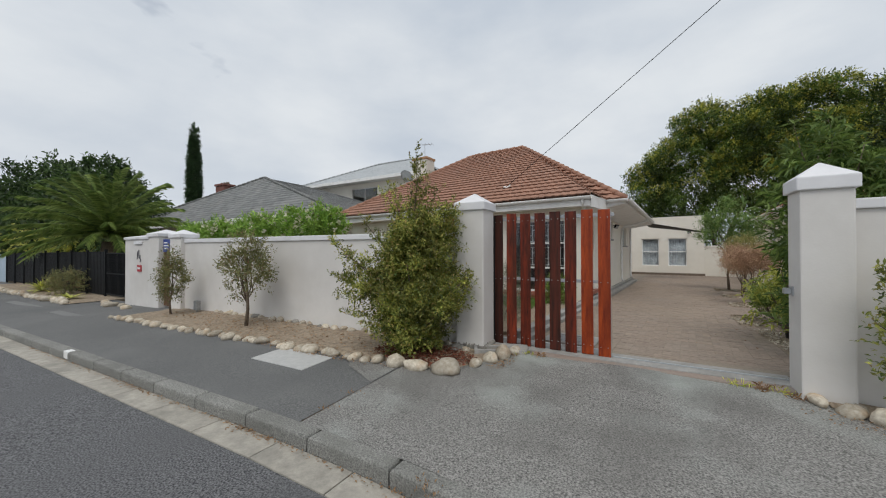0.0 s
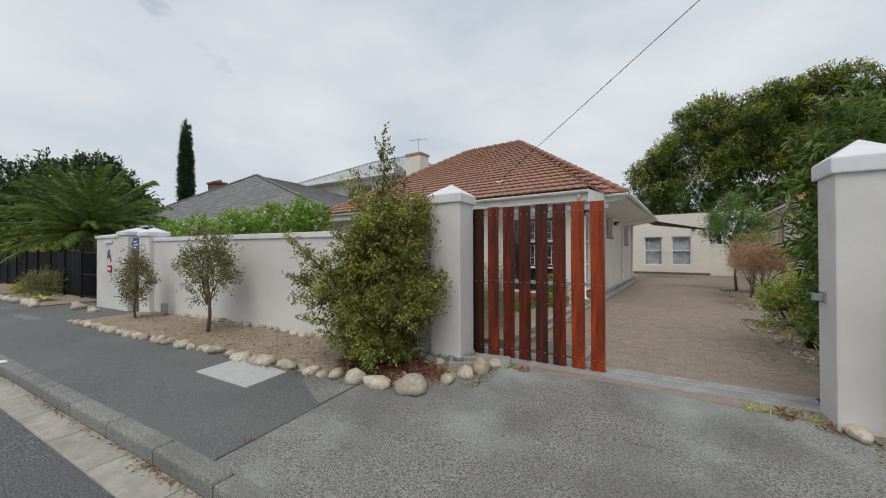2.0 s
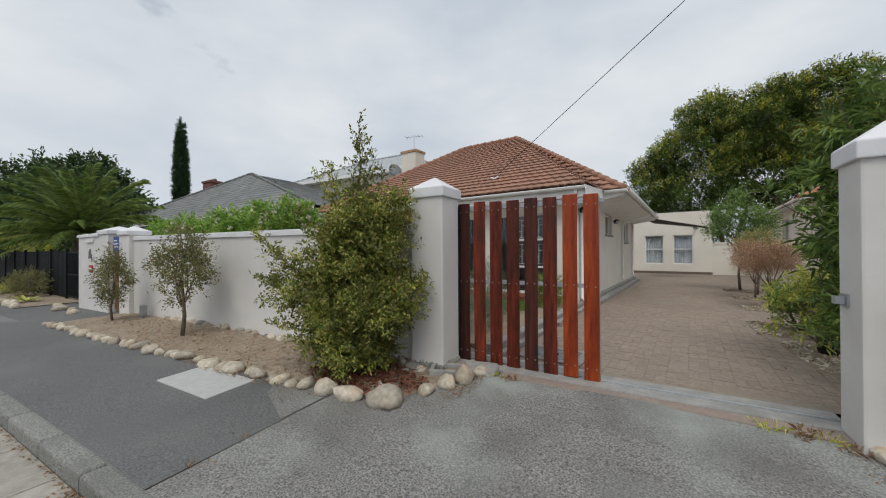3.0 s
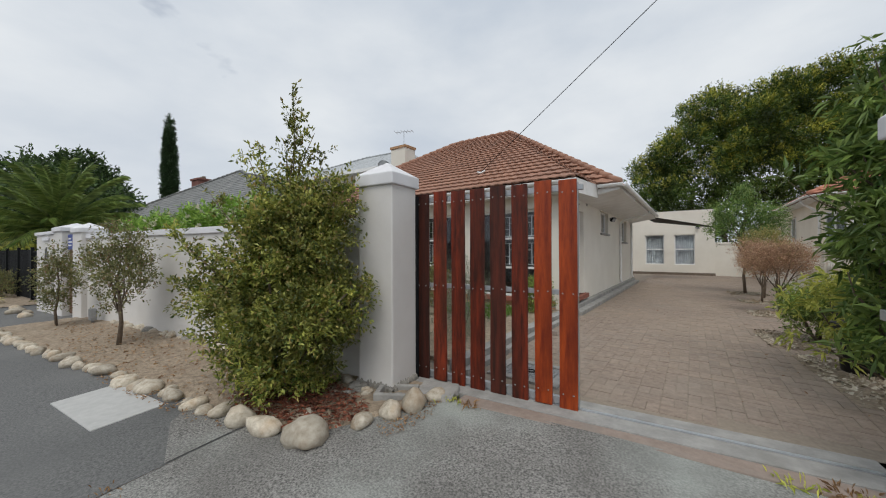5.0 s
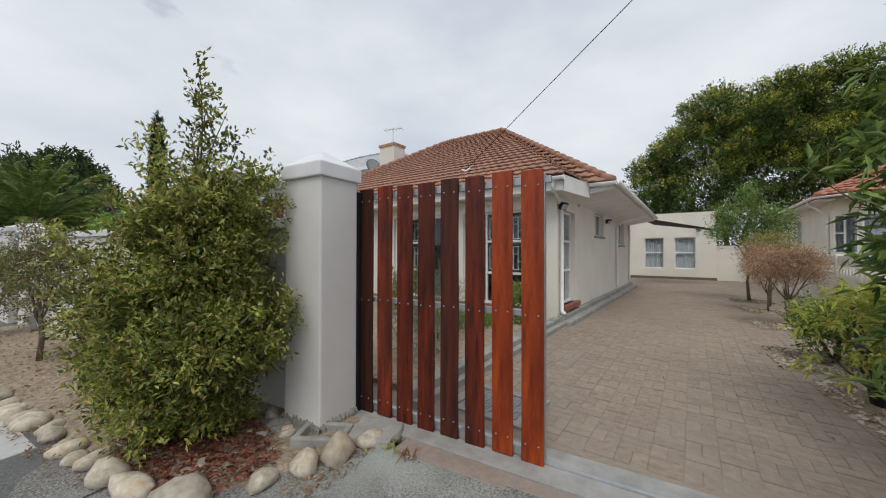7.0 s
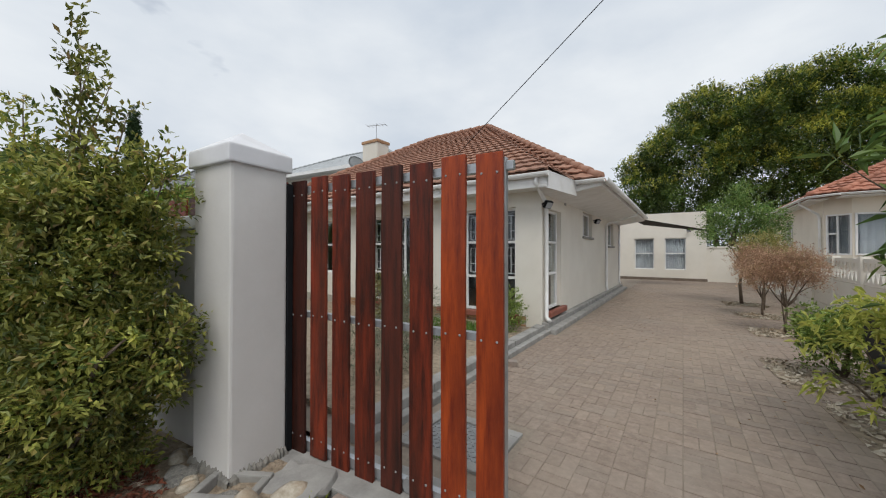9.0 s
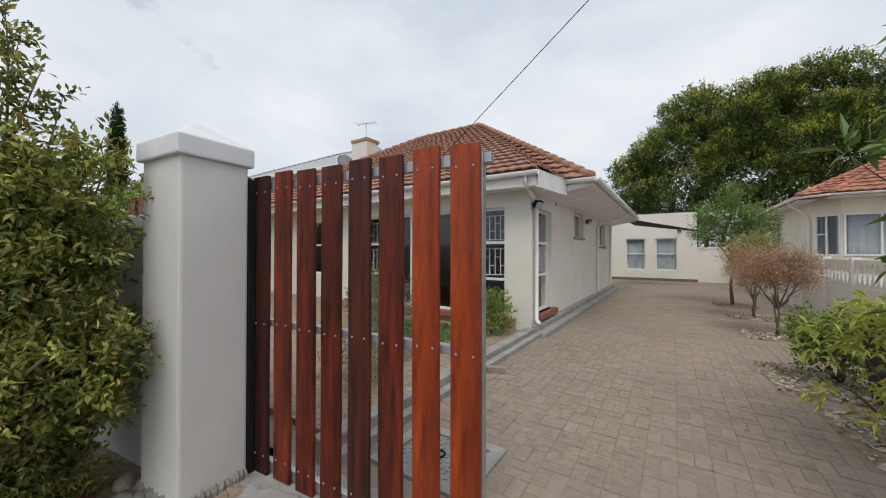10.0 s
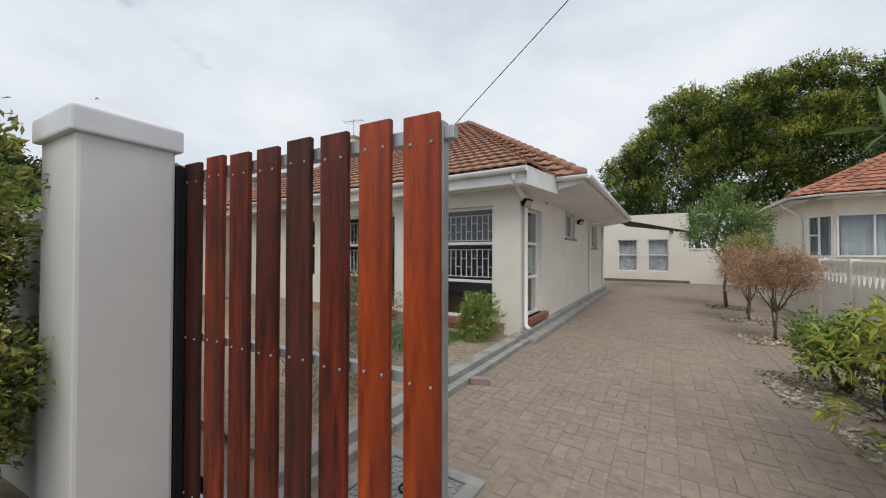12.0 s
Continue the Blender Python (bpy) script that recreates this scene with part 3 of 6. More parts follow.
part("guide_bracket", bx(0.004, 0.045, -0.01, 0.03, 1.93, 1.98, 0.004), M_galv, gate)
for xw in (-0.62, -2.9):
    bm = bmesh.new()
    bmesh.ops.create_cone(bm, cap_ends=True, segments=16, radius1=0.045, radius2=0.045, depth=0.03, matrix=pose(xw, 0.0, 0.052, 90))
    part("wheel", bm, M_iron, gate)
part("guide_post", bx(-2.14, -2.095, 5.305, 5.35, 0.0, 2.0, 0.003), M_black, None, "")
tagged(bpy.data.objects["guide_post"], "black steel guide post behind the pillar", "post")
sillz = 0.0
sl = part("gate_sill", bx(-2.15, 1.4, 5.2, 5.62, -0.12, 0.0, 0.012), M_concrete, None, "", kind="structure")
tagged(sl, "grey concrete sill under the gate track", "sill")
se = part("brick_edging", bx(-1.45, 1.35, 5.02, 5.196, -0.12, -0.006, 0.01), M_pinkbrick, None, "", kind="structure")
tagged(se, "faded pink brick strip before the gate", "paving")
tr = part("gate_track", bx(-3.9, 1.36, 5.395, 5.425, -0.02, 0.012, 0.004), M_galv, None, "")
tagged(tr, "steel ground track of the sliding gate", "track")

# ---- house with the tiled roof ----
HC, HTURN = (-1.45, 10.25, 0.0), -4.7
HM = pose(*HC, 0, 0, HTURN)
house = thing("house", HC, HTURN, "single-storey cream plastered house with a hipped terracotta tile roof", "house")


def wall_with_holes(axis, at, thick, a0, a1, z0, z1, holes):
    """A wall along x (axis 'x', outer face at y = at) or along y, with rectangular openings through it."""
    bm = bmesh.new()
    cuts = sorted({a0, a1, *[h[0] for h in holes], *[h[1] for h in holes]})
    for c0, c1 in zip(cuts, cuts[1:]):
        mid = (c0 + c1) / 2
        spans, z = [], z0
        for h in sorted((h for h in holes if h[0] < mid < h[1]), key=lambda h: h[2]):
            spans.append((z, h[2]))
            z = h[3]
        spans.append((z, z1))
        for s0, s1 in spans:
            if s1 - s0 > 1e-4:
                if axis == "x":
                    box(bm, c0, c1, at, at + thick, s0, s1)
                else:
                    box(bm, at, at + thick, c0, c1, s0, s1)
    bmesh.ops.remove_doubles(bm, verts=bm.verts[:], dist=1e-5)
    bm.verts.index_update()
    pairs = {}
    for f in bm.faces[:]:
        pairs.setdefault(tuple(sorted(v.index for v in f.verts)), []).append(f)
    bmesh.ops.delete(bm, geom=[f for fs in pairs.values() if len(fs) > 1 for f in fs], context="FACES_ONLY")
    return bm


def casement(parent, axis, at, a0, a1, z0, z1, mullions=(), transoms=(), label="", fw=0.05, inset=0.09, guards=(), curtain=False, cell=None):
    """A window in an opening: frame, bars, panes and a dim room behind; transoms: (from, to, height)."""
    w = thing("window", (0, 0, 0), 0, parent=parent, label=label)
    w.parent, w.matrix_basis = parent, Matrix.Identity(4)

    def b(bm, u0, u1, q0, q1, d0, d1, bevel=0.004):
        if axis == "x":
            return box(bm, u0, u1, at + d0, at + d1, q0, q1, bevel)
        if axis == "y":
            return box(bm, at - d1, at - d0, u0, u1, q0, q1, bevel)
        return box(bm, at + d0, at + d1, u0, u1, q0, q1, bevel)
    bm = bmesh.new()
    b(bm, a0, a0 + fw, z0, z1, inset, inset + 0.06)
    b(bm, a1 - fw, a1, z0, z1, inset, inset + 0.06)
    b(bm, a0 + fw, a1 - fw, z0, z0 + fw, inset, inset + 0.06)
    b(bm, a0 + fw, a1 - fw, z1 - fw, z1, inset, inset + 0.06)
    part("window_frame", bm, M_white, w, "white painted frame")
    for m in mullions:
        part("mullion", b(bmesh.new(), m - 0.022, m + 0.022, z0 + fw, z1 - fw, inset + 0.004, inset + 0.055), M_white, w)
    for t0, t1, z in transoms:
        part("transom", b(bmesh.new(), t0, t1, z - 0.025, z + 0.025, inset + 0.002, inset + 0.052), M_white, w)
    g = part("pane", b(bmesh.new(), a0 + fw * 0.6, a1 - fw * 0.6, z0 + fw * 0.6, z1 - fw * 0.6, inset + 0.028, inset + 0.033, 0), M_glass, w)
    g.visible_shadow = False
    if curtain:
        n = 60
        co, fa = [], []
        for i in range(n + 1):
            u = a0 - 0.12 + (a1 - a0 + 0.24) * i / n
            dd = inset + 0.13 + 0.025 * math.sin(i * 1.35) + 0.01 * math.sin(i * 3.1)
            for z in (z0, z1):
                co.append((u, at + dd, z) if axis == "x" else ((at - dd, u, z) if axis == "y" else (at + dd, u, z)))
        fa = [(2 * i, 2 * i + 2, 2 * i + 3, 2 * i + 1) for i in range(n)]
        raw("curtain", co, fa, M_curtain, w, "grey gathered curtain", True)
    for g0, g1, q0, q1 in guards:
        bm = bmesh.new()
        n = 9
        th = 0.007
        for z in (q0, q1):
            b(bm, g0, g1, z - th, z + th, inset + 0.10, inset + 0.112, 0)
        step = (g1 - g0) / n
        for i in range(n + 1):
            b(bm, g0 + i * step - th, g0 + i * step + th, q0, q1, inset + 0.10, inset + 0.112, 0)
        for i in range(n):
            zz = q0 + (q1 - q0) * (0.36, 0.68)[i % 2]
            b(bm, g0 + i * step, g0 + (i + 1) * step, zz - th, zz + th, inset + 0.10, inset + 0.112, 0)
        part("burglar_bars", bm, M_white, w, "white steel burglar bars")
    return w


WT = 0.23
front_holes = [(-2.26, -0.52, 0.28, 2.38), (-4.55, -2.83, 0.28, 2.38), (-6.6, -5.5, 0.9, 2.38)]
side_holes = [(0.33, 1.28, 0.33, 2.36), (3.3, 4.45, 1.92, 2.58), (7.1, 8.3, 1.72, 2.56)]
part("wall", wall_with_holes("x", 0.0, WT, -9.4, 0.0, 0.26, 2.9, front_holes), M_cream, house, "cream plaster")
part("wall", wall_with_holes("y", -WT, WT, WT, 9.6, 0.02, 2.9, side_holes), M_cream, house, "cream plaster")
part("wall", bx(-9.4, -9.4 + WT, WT, 9.6, 0.0, 2.9), M_cream, house)
part("wall", bx(-9.4, 0, 9.6, 9.6 + WT, 0.0, 2.9), M_cream, house)
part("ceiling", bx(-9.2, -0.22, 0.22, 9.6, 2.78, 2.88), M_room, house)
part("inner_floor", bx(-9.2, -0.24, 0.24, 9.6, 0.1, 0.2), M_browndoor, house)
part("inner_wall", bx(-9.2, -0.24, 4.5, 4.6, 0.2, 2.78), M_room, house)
casement(house, "x", 0.0, -2.26, -0.52, 0.28, 2.38, (-1.68,), ((-1.66, -0.57, 1.70), (-1.66, -0.57, 0.98)), "tall white-framed window with burglar bars", guards=((-1.64, -0.58, 1.76, 2.24), (-1.64, -0.58, 1.06, 1.58)))
casement(house, "x", 0.0, -4.55, -2.83, 0.28, 2.38, (-3.45,), ((-4.5, -3.47, 1.70), (-4.5, -3.47, 0.98)), "tall white-framed window with burglar bars", guards=((-4.5, -3.5, 1.76, 2.24), (-4.5, -3.5, 1.06, 1.58)))
casement(house, "x", 0.0, -6.6, -5.5, 0.9, 2.38, (-6.05,), ((-6.55, -5.55, 1.7),), "white-framed window")
casement(house, "y", 0.0, 0.33, 1.28, 0.33, 2.36, (), ((0.38, 1.23, 1.70), (0.38, 1.23, 1.05)), "tall narrow white-framed corner window", guards=((0.4, 1.22, 1.76, 2.26), (0.4, 1.22, 1.12, 1.62)))
casement(house, "y", 0.0, 3.3, 4.45, 1.92, 2.58, (3.85,), (), "small high white-framed window")
casement(house, "y", 0.0, 7.1, 8.3, 1.72, 2.56, (7.7,), (), "small high white-framed window")
part("sill", bx(-2.36, -0.45, -0.09, 0.09, 0.17, 0.28, 0.012), M_sill, house, "red painted window sill")
part("sill", bx(-4.65, -2.75, -0.09, 0.09, 0.17, 0.28, 0.012), M_sill, house, "red painted window sill")
part("sill", bx(-0.09, 0.10, 0.28, 1.42, 0.22, 0.33, 0.012), M_sill, house, "red painted window sill")
part("sill", bx(-0.09, 0.05, 3.25, 4.5, 1.86, 1.92, 0.008), M_concrete, house)
part("sill", bx(-0.09, 0.05, 7.05, 8.35, 1.66, 1.72, 0.008), M_concrete, house)

# roof: eaves, ridge, courses of tiles
EV, RZ = 2.93, 6.35
FL, FR, FM, FS = Vector((-10.0, -0.45, EV)), Vector((0.28, -0.45, EV)), Vector((0.44, 0.62, EV - 0.03)), Vector((0.92, 0.62, EV - 0.05))
BL, BR = Vector((-10.0, 10.6, EV)), Vector((0.92, 9.72, EV - 0.05))
RL, RR = Vector((-6.7, 5.65, RZ)), Vector((-4.0, 5.65, RZ))


def tiled_face(e0, e1, r0, r1, course=0.30, tile=0.21, lift=0.05, hump=1.0):
    """Rows of curved tiles over the roof face whose eave runs e0-e1 and whose top runs r0-r1."""
    co, fa = [], []
    up = ((r0 + r1) / 2 - (e0 + e1) / 2)
    along = (e1 - e0).normalized()
    nrm = along.cross(up).normalized()
    if nrm.z < 0:
        nrm = -nrm
    slope = up - along * up.dot(along)
    rows = int(slope.length / course)
    for j in range(rows):
        f0, f1 = j / rows, (j + 1.12) / rows
        f1 = min(f1, 1.0)
        a0, b0 = e0.lerp(r0, f0), e1.lerp(r1, f0)
        a1, b1 = e0.lerp(r0, f1), e1.lerp(r1, f1)
        w0 = (b0 - a0).length
        n = max(1, int(round(w0 / tile)))
        for i in range(n):
            base = len(co)
            for s, (pa, pb, hh) in enumerate(((a0, b0, lift), (a1, b1, 0.006))):
                p0f, p1f = i / n, (i + 1) / n
                # keep each course's tiles in straight columns
                q0 = a0 + (b0 - a0) * p0f + (slope * (f1 - f0) if s else Vector((0, 0, 0)))
                q1 = a0 + (b0 - a0) * p1f + (slope * (f1 - f0) if s else Vector((0, 0, 0)))
                lo_, hi_ = (pa - a0).dot(along), (pb - a0).dot(along)
                q0 = q0 + along * (min(max((q0 - a0).dot(along), lo_), hi_) - (q0 - a0).dot(along))
                q1 = q1 + along * (min(max((q1 - a0).dot(along), lo_), hi_) - (q1 - a0).dot(along))
                for k, hx in ((0.0, 0.0), (0.25, 0.024), (0.5, 0.028), (0.72, 0.004), (1.0, 0.0)):
                    co.append(q0.lerp(q1, k) + nrm * (hh + hx * hump))
            for k in range(4):
                fa.append((base + k, base + k + 1, base + 6 + k, base + 5 + k))
            for k in range(5):
                co.append(co[base + k] - nrm * min(0.028, lift * 0.8))
            for k in range(4):
                fa.append((base + 10 + k, base + 11 + k, base + 1 + k, base + k))
    return co, fa


def roof_of(parent, faces, material, hips, ridge_mat, course=0.30, tile=0.21, lift=0.05, hump=0.75):
    deck = bmesh.new()
    for f in faces:
        deck.faces.new([deck.verts.new(v) for v in f])
    roof = part("roof", deck, ridge_mat, parent, "hipped roof")
    for f in faces:
        if len(f) == 4:
            c, q = tiled_face(f[0], f[1], f[3], f[2], course, tile, lift, hump)
        else:
            c, q = tiled_face(f[0], f[1], f[2], f[2], course, tile, lift, hump)
        raw("roof_tiles", c, q, material, roof, "", False, "stuff")
    for a, b in hips:
        n = max(2, int((b - a).length / 0.36))
        bm = bmesh.new()
        for i in range(n):
            p, q = a.lerp(b, i / n), a.lerp(b, (i + 1.1) / n)
            up = Vector((0, 0, 0.045))
            tube(bm, [p + up * 1.1, q + up * 0.7], [0.09, 0.07], 8)
        part("ridge_tiles", bm, material, roof, "", True)
    return roof


house_roof = roof_of(house, [(FL, FR, RR, RL), (FR, FM, RR), (FM, FS, RR), (FS, BR, RR), (BR, BL, RL, RR), (BL, FL, RL)], M_tile, [(FS, RR), (FL, RL), (RR, RL), (BR, RR)], M_tile, hump=0.55)


def gutter_run(parent, a, b, r=0.065, name="roof_gutter"):
    """A half-round gutter with a flat back."""
    a, b = Vector(a), Vector(b)
    d = (b - a).normalized()
    s = d.cross(Vector((0, 0, 1))).normalized()
    bm = bmesh.new()
    prof = [(math.cos(t) * r, math.sin(t) * r) for t in np.linspace(math.pi, 2 * math.pi, 9)] + [(r, 0.012), (r - 0.012, 0.012)] + [(math.cos(t) * (r - 0.01), math.sin(t) * (r - 0.01)) for t in np.linspace(2 * math.pi, math.pi, 9)]
    rings = [[bm.verts.new(p + s * float(x) + Vector((0, 0, float(z)))) for x, z in prof] for p in (a, b)]
    for i in range(len(prof)):
        j = (i + 1) % len(prof)
        bm.faces.new((rings[0][i], rings[0][j], rings[1][j], rings[1][i]))
    bm.faces.new(rings[0][::-1])
    bm.faces.new(rings[1])
    return part(name, bm, M_white, parent, "white painted gutter", True)


part("soffit", bx(-10.0, 0.0, -0.42, 0.0, 2.66, 2.69, 0), M_white, house)
part("fascia", bx(-10.0, 0.28, -0.47, -0.44, 2.64, 2.90, 0.004), M_white, house, "white painted fascia")
gutter_run(house, (-10.0, -0.535, 2.87), (0.30, -0.535, 2.87))


def hull(name, pts, rise, label=""):
    """A thin board over the given points."""
    bm = bmesh.new()
    for p in pts:
        bm.verts.new(p)
        bm.verts.new((p[0], p[1], p[2] + rise))
    bmesh.ops.convex_hull(bm, input=bm.verts[:])
    return part(name, bm, M_white, house, label)


# raking soffit and boxed corner of the driveway side
hull("soffit", [(0.0, 0.74, 2.605), (0.90, 0.74, 2.765), (0.90, 9.7, 2.765), (0.0, 9.7, 2.605)], 0.03, "white painted soffit boards")
hull("soffit_corner", [(0.0, -0.44, 2.625), (0.265, -0.44, 2.625), (0.43, 0.736, 2.625), (0.0, 0.736, 2.605)], 0.03)
hull("verge_board", [(0.28, -0.47, 2.61), (0.46, 0.73, 2.61), (0.25, -0.47, 2.61), (0.43, 0.73, 2.61)], 0.305, "deep white board closing the front eave")
hull("eave_end_board", [(0.46, 0.70, 2.69), (0.93, 0.70, 2.77), (0.46, 0.735, 2.69), (0.93, 0.735, 2.77)], 0.12, "white painted eave end")
hull("eave_end_board", [(0.0, 9.70, 2.60), (0.93, 9.70, 2.76), (0.0, 9.73, 2.60), (0.93, 9.73, 2.76)], 0.14)
part("fascia", bx(0.90, 0.93, 0.74, 9.7, 2.765, 2.89, 0.004), M_white, house, "white painted fascia")
gutter_run(house, (1.0, 0.60, 2.88), (1.0, 9.75, 2.88))
gutter_run(house, (0.47, 0.63, 2.88), (0.99, 0.63, 2.88))


def downpipe(parent, pts, r=0.038):
    bm = bmesh.new()
    tube(bm, pts, r, 10)
    return part("downpipe", bm, M_white, parent, "white painted downpipe", True)


downpipe(house, [(0.07, -0.50, 2.83), (0.07, -0.50, 2.70), (0.06, 0.04, 2.45), (0.055, 0.12, 2.35), (0.055, 0.12, 0.27), (0.09, 0.09, 0.22), (0.14, 0.04, 0.21)])
downpipe(house, [(0.98, 6.6, 2.8), (0.94, 6.6, 2.7), (0.12, 6.5, 2.48), (0.05, 6.5, 2.38), (0.05, 6.5, 0.3), (0.09, 6.5, 0.2)])
downpipe(house, [(0.05, 9.4, 2.6), (0.05, 9.4, 0.3), (0.09, 9.4, 0.22)])
# ledge beside the driveway
part("ledge", bx(0.0, 0.13, 0.0, 9.7, -0.1, 0.17, 0.015), M_concrete, house, "grey concrete ledge along the wall")
part("ledge", bx(0.13, 0.30, -0.1, 9.7, -0.1, 0.085, 0.02), M_concrete, house, "grey concrete ledge along the wall")

# chimney with aerial
ch = thing("chimney", HM @ Vector((-9.3, 4.85, 4.3)), HTURN, "white plastered chimney with a brick top course", "chimney")
part("chimney_shaft", bx(-0.46, 0.46, -0.36, 0.36, -0.8, 2.05, 0.01), M_cream, ch)
part("brick_course", bx(-0.5, 0.5, -0.4, 0.4, 2.05, 2.17, 0.01), M_brick, ch, "red brick course")

# ---- back wing and right neighbour ----
back = thing("garden_wing", HM @ Vector((1.3, 15.8, 0)), HTURN, "low cream plastered flat-roofed wing closing the driveway", "house")
part("wall", wall_with_holes("x", 0.0, WT, -2.4, 1.9, 0.14, 3.6, [(-1.34, -0.39, 0.57, 2.27), (0.09, 1.04, 0.57, 2.27)]), M_cream, back, "cream plaster")
part("wall", bx(1.67, 1.9, WT, 6, -0.05, 3.6), M_cream, back)
part("plinth", bx(-2.4, 1.93, -0.04, WT, -0.1, 0.14, 0.006), M_dkplinth, back, "face-brick plinth")
part("roof", bx(-2.4, 1.9, 0.1, 6, 3.5, 3.62), M_concrete, back)
for a in (-1.34, 0.09):
    casement(back, "x", 0.0, a, a + 0.95, 0.57, 2.27, (), ((a + 0.03, a + 0.92, 1.45),), "white-framed sash window with grey curtains", curtain=True)
bw = wall_run("wall_back", tuple((HM @ Vector((3.2, 15.9, 0)))[:2]), tuple((HM @ Vector((9.0, 15.9, 0)))[:2]), -0.05, -0.05, 1.8, 1.8, 0.12, "cream painted precast boundary wall", mats=(M_cream, M_cream))

nb = thing("neighbour_house", HM @ Vector((6.0, 9.5, 0)), HTURN, "cream neighbouring house with orange tile roof and bay window", "house")
part("wall", wall_with_holes("y", 0.0, WT, 1.1, 11, 0, 3.3, [(4.4, 5.9, 1.75, 2.87)]), M_cream2, nb, "cream plaster")
part("wall", wall_with_holes("x", 0.0, WT, 0.5, 7, 0, 3.3, [(0.55, 2.6, 1.42, 2.72)]), M_cream2, nb, "cream plaster")
casement(nb, "x", 0.0, 0.55, 2.6, 1.42, 2.72, (1.32, 1.95), ((1.95, 2.55, 2.1),), "white-framed bay window with grey curtains", inset=-0.05, curtain=True)
casement(nb, "z", 0.0, 4.4, 5.9, 1.75, 2.87, (5.1,), (), "white-framed window with grey curtains", curtain=True)
part("wall", bx(0.0, 0.03, 0.5, 1.1, 0, 3.3), M_cream2, nb)
w = thing("bay_side", (0, 0, 0), 0, parent=nb)
w.matrix_basis = pose(0.0, 0.52, 0, 0, 0, -45)
part("wall", wall_with_holes("x", 0.0, 0.15, 0.0, 0.735, 0, 3.3, [(0.06, 0.70, 1.42, 2.72)]), M_cream2, w)
casement(w, "x", 0.0, 0.06, 0.70, 1.42, 2.72, (0.35,), ((0.08, 0.34, 2.1),), "white-framed bay window side", inset=0.0, curtain=True)
NE, NR = 3.32, 5.9
nf = [Vector((-0.45, -0.05, NE)), Vector((0.15, -0.55, NE)), Vector((8, -0.55, NE)), Vector((8, 12, NE)), Vector((-0.45, 12, NE))]
na, nbk = Vector((4.6, 4.6, NR)), Vector((4.6, 7.5, NR))
roof_of(nb, [(nf[4], nf[0], na, nbk), (nf[0], nf[1], na), (nf[1], nf[2], na), (nf[2], nf[3], nbk, na), (nf[3], nf[4], nbk)], M_tile2, [(nf[0], na), (nf[1], na)], M_tile2, 0.33, 0.25)
gutter_run(nb, (-0.52, -0.1, NE - 0.03), (-0.52, 12, NE - 0.03))
gutter_run(nb, (0.10, -0.62, NE - 0.03), (-0.52, -0.1, NE - 0.03))
gutter_run(nb, (8, -0.62, NE - 0.03), (0.10, -0.62, NE - 0.03))
part("soffit", bx(-0.45, 0.0, 0.0, 12, NE - 0.13, NE - 0.10), M_white, nb)
part("soffit", bx(0.15, 8.0, -0.55, 0.0, NE - 0.13, NE - 0.10), M_white, nb)
downpipe(nb, [(-0.5, 0.9, NE - 0.06), (-0.45, 0.9, NE - 0.2), (-0.08, 0.7, NE - 0.55), (-0.05, 0.68, NE - 0.7), (-0.05, 0.68, 0.4)])

# ---- driveway ----
dw = thing("driveway", (0, 0, 0), 0, "brick-paved driveway in pairs of worn pinkish-grey pavers", "driveway", kind="structure")
sheet("driveway_bed", [-3.5, 0, 3, 7, 9], [5.6, 10, 15, 20, 30], lambda x, y: -0.003, M_joint, dw)

# ---- plants ----
def shrub(name, at, lobes, stems, n, per, leaf, width, material, seed, label, category="shrub", twig=0.22, radius=0.02, shell=0.4, droop=0.0, spread=0.9, trunk_name="stem"):
    t = thing(name, at, 0, label, category)
    for i, s in enumerate(stems):
        limbs(t, s[0], s[1], s[2] if len(s) > 2 else radius, M_bark, seed + i, trunk_name)
    p, h = in_lobes(lobes, n, seed, shell)
    foliage("crown", p, h, per, leaf, width, material, t, seed + 50, twig, droop=droop, spread=spread)
    return t


def bed_z(x, y):
    return ground_z(x, y) + 0.035


def sprays(parent, shoots, per, leaf, width, material, seed):
    """Upright leafy shoots, (foot, tip, reach): a thin stem each, with leaves that shorten towards the tip."""
    rng = np.random.default_rng(seed)
    tw, hd = [], []
    for foot, tip, reach in shoots:
        foot, tip = np.array(foot, float), np.array(tip, float)
        ln = np.linalg.norm(tip - foot)
        bend = rng.normal(size=3) * 0.04 * ln
        line = [foot + (tip - foot) * k + bend * math.sin(math.pi * k) for k in np.linspace(0, 1, 6)]
        part("stem", tube(bmesh.new(), [tuple(p) for p in line], [0.011, 0.009, 0.007, 0.006, 0.004, 0.002], 5), M_bark, parent, smooth=True)
        for i in range(max(4, int(ln * per))):
            f = rng.uniform(0.08, 1.0)
            out = rng.normal(size=3)
            out[2] = abs(out[2]) * 0.7 + 0.5
            g = f * 5
            k = min(4, int(g))
            p = line[k] + (line[k + 1] - line[k]) * (g - k)
            tw.append(p + out * np.array([1, 1, 0.2]) * reach * (1 - 0.85 * f) * rng.uniform(0, 0.8))
            hd.append(out)
    foliage("crown", np.array(tw), np.array(hd), 9, leaf, width, material, parent, seed + 1, 0.12)


